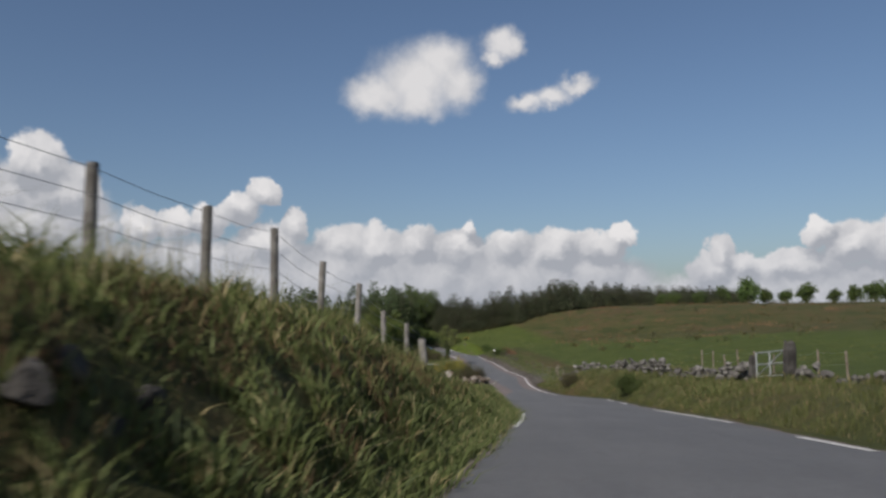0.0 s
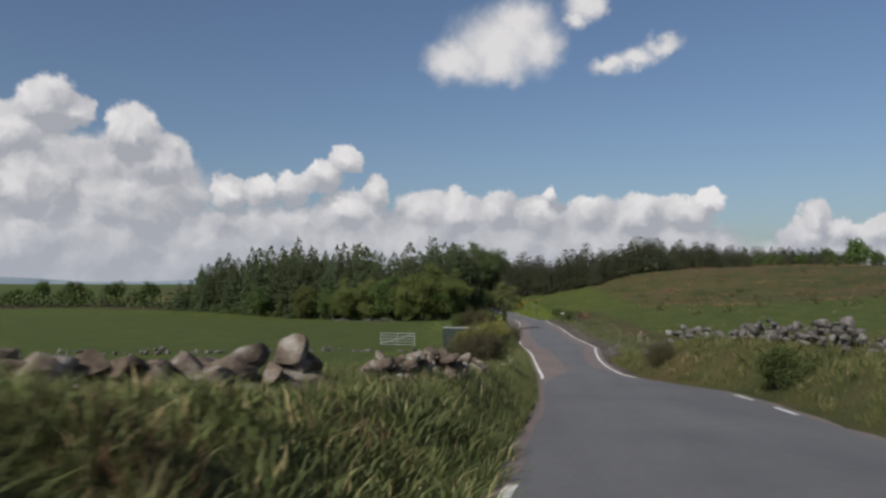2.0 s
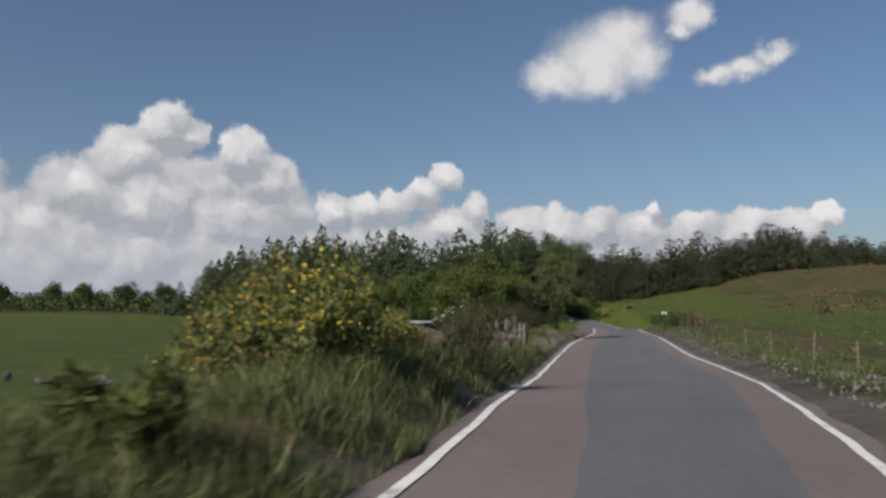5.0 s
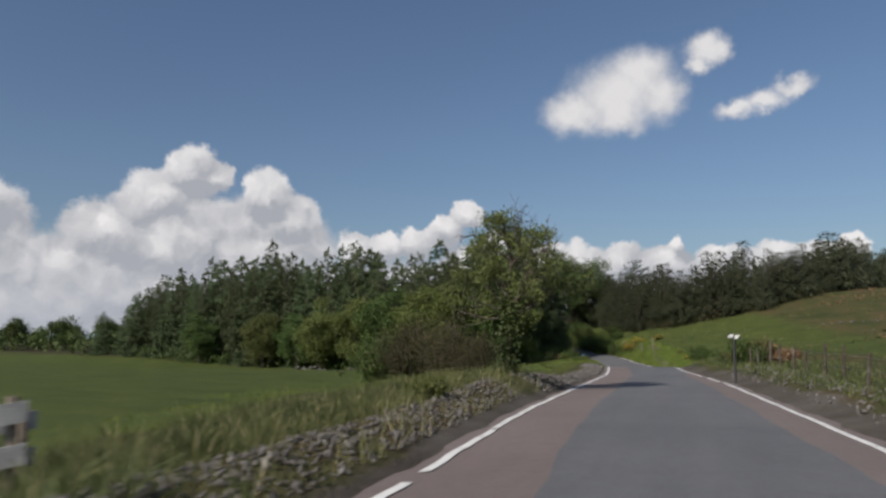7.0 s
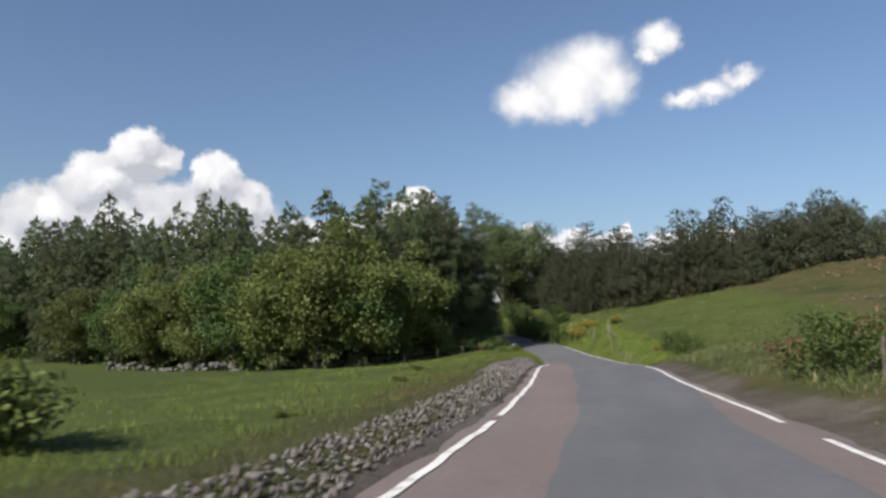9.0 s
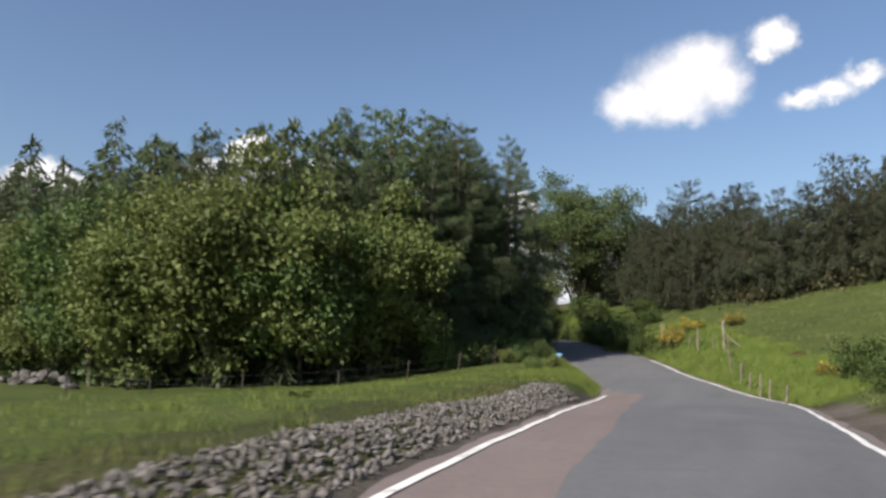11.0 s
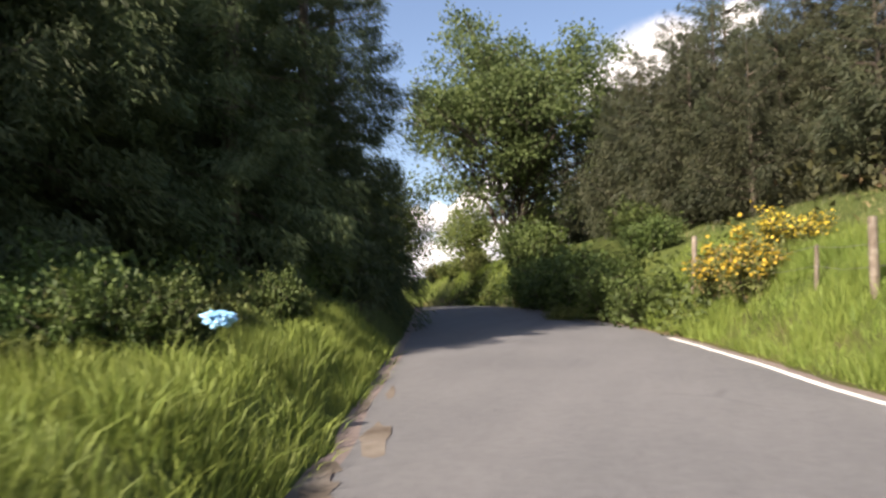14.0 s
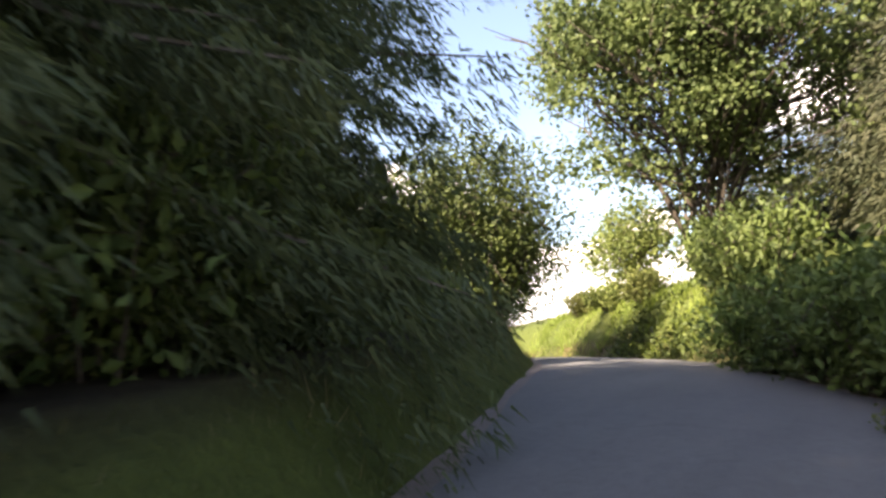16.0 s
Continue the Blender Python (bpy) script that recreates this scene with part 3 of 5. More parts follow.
def spruce(seed, height, spread, mat, name="spruce_tree", bare=0.05, leafsize=0.4, droop=0.35, density=1.0, ragged=0.25, leafwide=0.15, taper=0.8):
    """A conifer: straight tapered trunk, whorls of drooping boughs with sprays of needles."""
    rng = np.random.default_rng(seed)
    root = empty(name)
    runs = [[((0, 0, -0.3), 0.018 * height), ((0.02, 0, 0.3 * height), 0.013 * height), ((0, 0.02, 0.7 * height), 0.006 * height), ((0, 0, height), 0.008)]]
    at, aim, size, boughs = [], [], [], []
    z = bare * height
    while z < height * 0.985:
        f = (z - bare * height) / (height * (1 - bare))
        reach = spread * (1 - f) ** taper * (0.75 + ragged * rng.random() * 1.6) + 0.12
        n = max(4, int(7 * (1 - 0.4 * f)))
        off = rng.random() * 6.28
        for k in range(n):
            t = off + 6.283 * k / n + rng.normal() * 0.25
            r = reach * rng.uniform(0.7, 1.12)
            d = np.array([math.cos(t), math.sin(t), 0])
            tilt = 0.35 * f - droop * (1 - f)
            p0 = np.array([0, 0, z + rng.normal() * 0.016 * height])
            pts = [p0 + d * r * s + np.array([0, 0, r * (tilt * s + 0.16 * s * s)]) for s in (0, 0.5, 1)]
            if r > 0.9 and k % 3 == 0 and density > 0.5:
                boughs.append([(pts[0], 0.03 + 0.008 * r), (pts[1], 0.02), (pts[2], 0.006)])
            m = max(6, int(r * 24 * density))
            s = np.sqrt(rng.uniform(0.04, 1.0, m))
            q = p0 + d * r * s[:, None] + np.outer(r * (tilt * s + 0.16 * s * s), (0, 0, 1))
            across = np.array([-d[1], d[0], 0])
            w_ = rng.normal(size=m) * 0.2 * r * (1.1 - s)
            q = q + across * w_[:, None] + rng.normal(size=(m, 3)) * 0.05
            q[:, 2] -= rng.random(m) ** 1.5 * 0.45 * r * s * (1 - 0.6 * f) * (k % 2 + 0.4)
            at.append(q)
            aim.append(d * 0.7 + across * (np.sign(w_) * rng.uniform(0.2, 0.9, m))[:, None] + np.array([0, 0, -0.75]) + rng.normal(size=(m, 3)) * 0.25)
            size.append(leafsize * rng.uniform(0.6, 1.3, m) * (0.55 + 0.45 * (1 - f)))
        z += height * 0.033 * rng.uniform(0.8, 1.25)
    at.append(np.array([[0, 0, height * 0.97]] * 6) + rng.normal(size=(6, 3)) * 0.05)
    aim.append(np.array([[0, 0, 1.0]] * 6) + rng.normal(size=(6, 3)) * 0.3)
    size.append(np.full(6, leafsize * 0.9))
    v, f = limb_mesh(runs, 7)
    v2, f2 = limb_mesh(boughs, 3)
    mesh_object("trunk", v + v2, f + [tuple(i + len(v) for i in q) for q in f2], M_BARK, root)
    v, f = needles(rng, np.concatenate(at), np.concatenate(aim), np.concatenate(size), leafwide)
    leaves_object("crown", v, f, mat, root)
    return root


def broadleaf(seed, height, spread, mat, name="broadleaf_tree", trunk=0.25, leafsize=0.16, count=9000, lean=(0.0, 0.0), thick=0.03, bare_limbs=0, stems=1, clump=0.5, low=0.25, boughs=90, lobe=None, limb_sides=4, forks=3, splay=0.28, fine=False):
    """A leafy tree: forking trunk, limbs, twigs, and leaf sprays gathered round the twig ends, with gaps between."""
    rng = np.random.default_rng(seed)
    root = empty(name)
    runs, ends = [], []

    def grow(p, d, length, r, depth):
        d = d / np.linalg.norm(d)
        mid = p + d * length * 0.5 + rng.normal(size=3) * length * 0.06
        end = p + d * length + rng.normal(size=3) * length * 0.06
        runs.append([(p, r), (mid, r * 0.8), (end, r * 0.6)])
        if depth == 0:
            ends.append((end, d))
            ends.append((mid, d))
            return
        n = 3 if depth > 1 else 2 + int(rng.random() < 0.6)
        for k in range(n):
            t = rng.random() * 6.283
            out = np.array([math.cos(t), math.sin(t), rng.uniform(-0.1, 0.55)])
            grow(end if k else mid + (end - mid) * 0.6, d * 0.85 + out * rng.uniform(0.55, 1.0) * spread / height * 1.9, length * rng.uniform(0.62, 0.85), r * 0.58, depth - 1)

    for s in range(stems):
        tilt = np.array([lean[0], lean[1], 1.0]) + (rng.normal(size=3) * splay * np.array([1, 1, 0]) if stems > 1 else 0)
        foot = np.array([0, 0, -0.2]) + (rng.normal(size=3) * np.array([0.15, 0.15, 0]) if stems > 1 else 0)
        first = height * trunk
        top = foot + tilt / np.linalg.norm(tilt) * (first + 0.2)
        runs.append([(foot, height * thick * 1.25), (foot + (top - foot) * 0.5, height * thick * 0.95), (top, height * thick * 0.8)])
        for k in range(4):
            t = 6.283 * (k + rng.random() * 0.6) / 4
            grow(top - (top - foot) * 0.12 * k, np.array([math.cos(t) * spread / height * 1.3, math.sin(t) * spread / height * 1.3, rng.uniform(0.6, 1.15)]) + tilt * 0.3, height * 0.27, height * thick * 0.55, forks)
        grow(top, tilt, height * 0.3, height * thick * 0.7, forks)
    tips = np.array([e for e, _ in ends])
    # keep the tips inside the tree's outline, and carry boughs to its lower and outer parts
    c = np.array([lean[0] * height * 0.6, lean[1] * height * 0.6, height * (low + 1) / 2])
    rad = np.array([spread, spread, height * (1 - low) / 2])
    q = (tips - c) / rad
    far = np.linalg.norm(q, axis=1)
    tips = np.where((far > 1)[:, None], c + q / far[:, None] * rad * rng.uniform(0.75, 1.0, (len(tips), 1)), tips)
    tips = tips[rng.permutation(len(tips))[: max(40, len(tips) // 3)]]
    way_out = rng.normal(size=(boughs, 3))
    way_out /= np.linalg.norm(way_out, axis=1, keepdims=True)
    more = c + way_out * rad * rng.uniform(0.5, 1.0, (boughs, 1)) * (1 + 0.18 * np.sin(5 * way_out[:, :1] + seed))
    if lobe:
        more = np.concatenate([more, np.array(lobe[:3]) + rng.normal(size=(boughs // 4, 3)) * lobe[3] * 0.5])
    for m_ in more:
        stem = np.array([lean[0] * m_[2] * 0.5, lean[1] * m_[2] * 0.5, max(height * trunk * 0.6, m_[2] * 0.72)])
        runs.append([(stem, 0.0035 * height), ((stem + m_) / 2 + rng.normal(size=3) * 0.06 * spread, 0.0025 * height), (m_, 0.001 * height)])
    tips = np.concatenate([tips, more, more])
    pick = rng.integers(0, len(tips), count)
    at = tips[pick] + np.clip(rng.normal(size=(count, 3)), -1.8, 1.8) * clump * np.array([1, 1, 0.75])
    at = at[at[:, 2] > height * low * 0.6]
    aim = (at - tips[pick][: len(at)]) * 0.0 + rng.normal(size=(len(at), 3)) + np.array([0, 0, -0.35])
    v, f = limb_mesh(runs, limb_sides)
    mesh_object("trunk", v, f, M_BARK, root)
    size = leafsize * rng.uniform(0.6, 1.3, len(at))
    v, f = needles(rng, at, aim, size, 0.4) if fine else blades(rng, at, aim, size, 0.36)
    leaves_object("crown", v, f, mat, root)
    if bare_limbs:
        runs = []
        for k in range(bare_limbs):
            t = rng.random() * 6.283
            p = np.array([0, 0, height * rng.uniform(0.4, 0.75)])
            d = np.array([math.cos(t), math.sin(t), 0.4])
            run = [(p, 0.04)]
            for s in range(5):
                d = d + rng.normal(size=3) * 0.35 + np.array([0, 0, 0.08])
                p = p + d / np.linalg.norm(d) * spread * 0.33
                run.append((p, 0.035 - 0.006 * s))
                if s > 0:
                    e = p + rng.normal(size=3) * 0.35 + d * 0.2
                    runs.append([(p, 0.014), ((p + e) / 2 + rng.normal(size=3) * 0.05, 0.01), (e, 0.005)])
            runs.append(run)
        v, f = limb_mesh(runs, 4)
        mesh_object("bare_branches", v, f, M_OLDWOOD, root)
    return root


def shrub(seed, height, spread, mat, name="shrub", count=5000, leafsize=0.1, flowers=0, upright=0.4, stems=14, flower_low=0.3):
    """A many-stemmed bush, sitting on the ground; some bear flowers."""
    rng = np.random.default_rng(seed)
    root = empty(name)
    runs, tips = [], []
    for k in range(stems):
        t, r = rng.random() * 6.283, spread * math.sqrt(rng.random())
        foot = np.array([math.cos(t) * r * 0.35, math.sin(t) * r * 0.35, -0.1])
        h = height * (1 - 0.45 * (r / spread) ** 2) * rng.uniform(0.75, 1.08)
        top = np.array([math.cos(t) * r, math.sin(t) * r, h])
        mid = foot * 0.4 + top * 0.6 + np.array([0, 0, 0.12 * h])
        runs.append([(foot, 0.025), (mid, 0.014), (top, 0.004)])
        for s in np.linspace(0.25, 1, 7):
            p = foot + (mid - foot) * s / 0.6 if s < 0.6 else mid + (top - mid) * (s - 0.6) / 0.4
            tips.append(p)
            e = p + rng.normal(size=3) * 0.16 * spread
            e[2] = max(e[2], 0.08)
            tips.append(e)
            runs.append([(p, 0.008), ((p + e) / 2, 0.006), (e, 0.003)])
    tips = np.array(tips)
    pick = rng.integers(0, len(tips), count)
    at = tips[pick] + rng.normal(size=(count, 3)) * 0.13 * spread
    at[:, 2] = np.abs(at[:, 2])
    aim = rng.normal(size=(count, 3)) * (1 - upright) + np.array([0, 0, upright])
    v, f = limb_mesh(runs, 4)
    mesh_object("branchwork", v, f, M_BARK, root)
    v, f = blades(rng, at, aim, leafsize * rng.uniform(0.6, 1.4, count), 0.24)
    leaves_object("foliage", v, f, mat, root)
    if flowers:
        pick = rng.integers(0, len(tips), flowers)
        fa = tips[pick] + rng.normal(size=(flowers, 3)) * 0.13 * spread
        fa = fa[fa[:, 2] > height * flower_low]
        v, f = blades(rng, fa, rng.normal(size=(len(fa), 3)) + np.array([0, 0, 0.5]), 0.075 * rng.uniform(0.7, 1.3, len(fa)), 0.5)
        tagged(leaves_object("blossom", v, f, M_FLOWER, root), kind="stuff")
    return root


def wander(rng, runs, p, d, length, r, depth, tips, rise=0.06):
    """A crooked branch that forks; its ends go into tips."""
    p, d = np.array(p, float), np.array(d, float) / np.linalg.norm(d)
    run, n = [(p, r)], 5
    for s in range(n):
        d = d + rng.normal(size=3) * 0.24 + np.array([0, 0, rise])
        d /= np.linalg.norm(d)
        p = p + d * length / n
        run.append((p, max(r * (1 - 0.16 * (s + 1)), 0.004)))
        if depth and s > 0:
            out = d + rng.normal(size=3) * 0.75
            wander(rng, runs, p, out, length * rng.uniform(0.35, 0.6), max(r * 0.55, 0.006), depth - 1, tips, rise)
    tips.append(p)
    runs.append(run)


def old_ash(seed, mat):
    """A slender ash: leaning trunk under ivy, rising limbs in leaf, dead crooked limbs among them."""
    rng = np.random.default_rng(seed)
    root = empty("ash_tree")
    spine = np.array([(0, 0, -0.2), (-0.02, 0, 0.6), (0.06, 0.02, 1.4), (0.02, 0.05, 2.3), (0.10, 0.0, 3.2), (0.0, 0.02, 4.0)])
    runs, tips = [[(p, r) for p, r in zip(spine, (0.15, 0.115, 0.10, 0.075, 0.05, 0.02))]], []
    limbs = [(1.5, (0.9, 0.2, 0.95), 2.3), (1.8, (1.0, 0.1, 0.62), 2.1), (1.7, (0.9, 0.5, 0.7), 2.0), (1.7, (-0.5, 0.4, 1.0), 1.2), (2.0, (0.6, -0.6, 0.8), 1.4), (2.2, (-0.8, -0.3, 0.9), 1.5), (2.6, (0.5, 0.5, 1.0), 1.5),
             (2.1, (1.0, 0.4, 0.5), 1.7), (2.0, (0.8, 0.0, 0.9), 1.6), (2.8, (-0.8, 0.2, 0.8), 1.4), (3.1, (0.6, -0.2, 0.8), 1.3), (3.3, (-0.6, -0.3, 0.8), 1.2), (3.6, (0.1, 0.3, 1.0), 0.8), (2.4, (-0.6, 0.5, 0.6), 0.9), (1.9, (0.6, 0.7, 0.7), 1.0)]
    for z, d, length in limbs:
        p = [float(np.interp(z, spine[:, 2], spine[:, k])) for k in range(3)]
        wander(rng, runs, p, d, length, 0.045, 2, tips)
    # no live limb hangs low on the road's side, and none is left without the limb that bears it
    spare = [r_ for r_ in runs[1:] if all(p[0] < 0.5 or p[2] > 1.5 + 0.22 * p[0] for p, _ in r_)]
    borne = [np.array([[np.interp(z, spine[:, 2], spine[:, k]) for k in range(3)] for z in np.linspace(0, 4, 60)])]
    runs, grew = runs[:1], True
    while grew:
        grew = False
        for r_ in list(spare):
            if min(np.linalg.norm(b_ - np.array(r_[0][0]), axis=1).min() for b_ in borne) < 0.08:
                runs.append(r_)
                borne.append(np.array([p for p, _ in r_]))
                spare = [q for q in spare if q is not r_]
                grew = True
    ends = np.concatenate(borne[1:])
    v, f = limb_mesh(runs, 5)
    mesh_object("trunk", v, f, M_BARK, root)
    tips = np.array(tips)
    tips = tips[((np.abs(tips[:, 0]) < 1.15) | (tips[:, 2] < 3.3)) & ((tips[:, 0] < 0.35) | (tips[:, 2] > 1.85 + 0.27 * tips[:, 0]))]
    tips = tips[[np.linalg.norm(ends - q, axis=1).min() < 0.02 for q in tips]]
    kept = tips[rng.random(len(tips)) < 0.5]
    n = 8500
    pick = rng.integers(0, len(kept), n)
    at = kept[pick] + np.clip(rng.normal(size=(n, 3)), -1.7, 1.7) * np.array([0.14, 0.14, 0.12])
    v, f = blades(rng, at, rng.normal(size=(n, 3)) + np.array([0, 0, -0.5]), 0.085 * rng.uniform(0.6, 1.3, n), 0.3)
    leaves_object("crown", v, f, mat, root)
    m = 3600
    z = rng.uniform(0.1, 2.3, m)
    t = rng.uniform(0, 6.283, m)
    r = np.abs(rng.normal(size=m)) * 0.10 * (1 + 0.8 * np.sin(4.1 * z) ** 2) + 0.06
    at = np.stack([np.interp(z, spine[:, 2], spine[:, 0]) + r * np.cos(t), np.interp(z, spine[:, 2], spine[:, 1]) + r * np.sin(t), z], 1)
    v, f = blades(rng, at, np.stack([np.cos(t), np.sin(t), -0.7 * np.ones(m)], 1) + rng.normal(size=(m, 3)) * 0.5, 0.075 * rng.uniform(0.6, 1.3, m), 0.42)
    leaves_object("ivy", v, f, M_IVY, root)["label"] = "dark ivy climbing the trunk"
    for z, d, length in [(1.6, (-1.0, 0.0, 0.3), 1.9), (1.8, (-1.0, -0.3, 0.55), 1.9), (2.2, (-0.8, 0.3, 0.6), 1.5), (3.0, (0.5, 0.2, 1.0), 1.5), (3.2, (0.6, 0.2, 0.9), 1.4), (3.5, (0.4, -0.1, 1.0), 1.2)]:
        dead = []
        p = [float(np.interp(z, spine[:, 2], spine[:, k])) for k in range(3)]
        wander(rng, dead, p, d, length, 0.028, 2, [], 0.08)
        v, f = limb_mesh(dead, 4)
        mesh_object("dead_limb", v, f, M_BARK, root, "bare dead limb with crooked twigs")
    return root


def cow_parsley(seed):
    """Thin stems that carry flat white flower heads."""
    rng = np.random.default_rng(seed)
    root = empty("cow_parsley")
    runs, heads, tops = [], [], []
    for k in range(7):
        foot, top = rng.normal(size=3) * 0.06, np.array([rng.normal() * 0.22, rng.normal() * 0.22, rng.uniform(0.7, 1.15)])
        foot[2] = -0.05
        runs.append([(foot, 0.008), ((foot + top) / 2 + rng.normal(size=3) * 0.03, 0.006), (top, 0.003)])
        for q in range(7):
            e = top + np.array([rng.normal() * 0.035, rng.normal() * 0.035, 0.04 + rng.normal() * 0.012])
            runs.append([(top, 0.003), (e, 0.002)])
            heads.append(np.repeat(e[None], 9, 0) + rng.normal(size=(9, 3)) * np.array([0.010, 0.010, 0.006]))
    v, f = limb_mesh(runs, 3)
    mesh_object("stalk", v, f, M_LUSH, root)
    at = np.concatenate(heads)
    v, f = blades(rng, at, rng.normal(size=at.shape) * np.array([1, 1, 0.6]), 0.014, 0.5)
    tagged(leaves_object("umbel", v, f, M_UMBEL, root), kind="stuff")
    return root


def planted(model, x, y, scale=1.0, turn=0.0, tall=1.0, sink=0.05):
    m = Matrix.LocRotScale((x, y, ground_z(x, y) - sink), Euler((0, 0, turn)), (scale, scale, scale * tall))
    return copy_thing(model, m)


def settle(model, x, y, scale=1.0, turn=0.0, tall=1.0, sink=0.05):
    """Put the model itself in its place."""
    model.matrix_basis = Matrix.LocRotScale((x, y, ground_z(x, y) - sink), Euler((0, 0, turn)), (scale, scale, scale * tall))
    return model


def spread_out(models, spots, rng, low=0.85, high=1.15):
    """One thing a spot, each a turned and scaled copy of one of the models, the models themselves among them."""
    used = set()
    for x, y, s, *_ in spots:
        k = int(rng.integers(0, len(models)))
        put = planted if k in used else settle
        if put is settle:
            used.add(k)
            continue_model = models[k]
            late.append((continue_model, x, y, s * rng.uniform(low, high), rng.uniform(0, 6.28)))
        else:
            put(models[k], x, y, s * rng.uniform(low, high), rng.uniform(0, 6.28))
    for k, m in enumerate(models):
        if k not in used:
            for o in (*m.children, m):
                bpy.data.objects.remove(o)


late = []
rng = np.random.default_rng(5)

# ---- woods and trees ----
near_models = [tagged(spruce(11 + k, 10.0 + k * 0.4, 2.9, M_SPRUCE_PALE if k == 2 else M_SPRUCE, density=1.3, leafsize=0.5, leafwide=0.13, taper=0.66), "tall dark green spruce tree at the edge of a wood", "tree", "trees of the wood") for k in range(3)]
back_models = [tagged(spruce(31 + k, 10.6 + k * 0.5, 2.5, M_SPRUCE_PALE if k else M_SPRUCE, density=0.55, leafsize=0.75, leafwide=0.2, taper=0.66), "dark green spruce tree deep in a wood", "tree", "trees of the wood") for k in range(2)]
front_spots, back_spots = [], []
for x in np.arange(-85, -27, 2.7):
    for row in range(4):
        xx, y = x + rng.normal() * 0.7, float(np.interp(x, *FRONT)) + 2.2 + row * 3.0 + rng.normal() * 0.6
        if LY(y) - xx < (8.5 if y > 155 else 4.2):
            continue
        h = float(np.interp(xx, [-86, -80, -70, -58, -42, -30], [0.6, 0.85, 1.06, 1.16, 1.12, 1.06])) * (0.92 if row == 0 else 1.03)
        (front_spots if row < 2 else back_spots).append((xx, y, h))
spread_out(near_models, front_spots, rng, 0.88, 1.12)
spread_out(back_models, back_spots, rng, 0.86, 1.14)

# spruces that overhang the lane, seen from close by
lane_models = [tagged(spruce(51 + k, 10.5, 2.9, M_SPRUCE, density=12, leafsize=0.17, bare=0.06, droop=0.6, leafwide=0.085, taper=0.66), "large dark spruce with hanging boughs beside the lane", "tree", "spruces along the lane") for k in range(2)]
deep_models = [tagged(spruce(54 + k, 10.5, 2.9, M_SPRUCE, density=2.8, leafsize=0.36, bare=0.04, droop=0.5, leafwide=0.13, taper=0.62), "large dark spruce standing back from the lane", "tree", "spruces along the lane") for k in range(2)]
spread_out(lane_models, [(-27.9, 161.6, 1.2), (-28.8, 165.2, 1.2), (-28.4, 159.2, 1.05), (-27.9, 163.4, 1.1), (-28.6, 166.9, 1.12), (-29.2, 170.8, 1.1), (-30.4, 156.4, 1.0)], rng, 0.95, 1.05)
over_model = tagged(spruce(58, 12.0, 2.8, M_SPRUCE, density=11.5, leafsize=0.17, bare=0.12, droop=0.55, leafwide=0.085, taper=0.5), "tall dark spruce whose boughs reach over the lane", "tree", "spruces along the lane")
planted(over_model, -27.7, 171.9, 0.97, 2.0)
planted(over_model, -26.3, 165.3, 1.0, 4.1)
planted(over_model, -30.3, 175.0, 0.9, 5.0)
settle(over_model, -26.7, 168.6, 1.0, 0.7)
spread_out(deep_models, [(-29.8, 168.4, 1.2), (-33.2, 177.6, 0.9), (-30.2, 158.0, 1.25), (-29.8, 163.6, 1.3), (-29.8, 161.5, 1.25), (-30.6, 165.5, 1.25), (-31.4, 169.5, 1.25), (-33.0, 158.5, 1.3), (-34.6, 174.0, 1.1), (-34.5, 165.0, 1.35)], rng, 0.95, 1.05)

# leafy trees along the wood's edge
edge_models = [tagged(broadleaf(71 + k, 7.0, 2.6, M_LEAF if k != 1 else M_LEAF_DARK, count=17000, leafsize=0.165, fine=True, low=0.12, trunk=0.18, clump=0.42, thick=0.016, boughs=48, forks=2), "bushy bright green broadleaf tree at the wood's edge", "tree", "leafy trees of the wood's edge") for k in range(3)]
edge_spots = [(-57.0, 154.5, 0.95), (-52.0, 153.0, 0.8), (-48.5, 151.6, 1.0), (-43.5, 150.8, 1.05), (-40.2, 149.8, 1.2), (-37.0, 148.6, 1.15), (-34.2, 149.8, 1.35), (-32.0, 151.8, 1.3), (-30.4, 154.0, 1.25), (-28.8, 156.0, 1.0), (-67.0, 157.0, 0.8), (-31.4, 152.2, 1.15), (-29.6, 155.0, 1.15)]
spread_out(edge_models, edge_spots, rng, 0.94, 1.08)

# the leafy tree beyond the spruces, where the lane bends away
lane_leaf = tagged(shrub(81, 5.4, 3.0, M_LEAF_DARK, "hazel_tree", 26000, 0.15, upright=0.1, stems=60), "broad bushy hazel tree at the lane's bend", "tree", "leafy trees by the lane")
planted(lane_leaf, -34.6, 189.4, 0.8, 2.2)
settle(lane_leaf, -33.0, 185.6, 1.0, 0.3)

# the tree over the bank on the other side
bank_tree = tagged(broadleaf(92, 11.8, 5.2, M_SYCAMORE, name="sycamore_tree", count=42000, leafsize=0.18, low=0.13, trunk=0.13, clump=0.40, stems=3, thick=0.011, boughs=260, splay=0.16), "fresh green sycamore forking low on the lane's bank", "tree")
settle(bank_tree, -26.7, 189.0)
small_leaf = tagged(broadleaf(97, 5.2, 2.0, M_LEAF, count=6000, leafsize=0.2, low=0.1, trunk=0.15, clump=0.42), "small bright green leafy tree on the bank", "tree", "small trees on the bank")
planted(small_leaf, -31.6, 197.0, 0.8, 3.1)
settle(small_leaf, -27.6, 197.0, 0.7, 2.0)

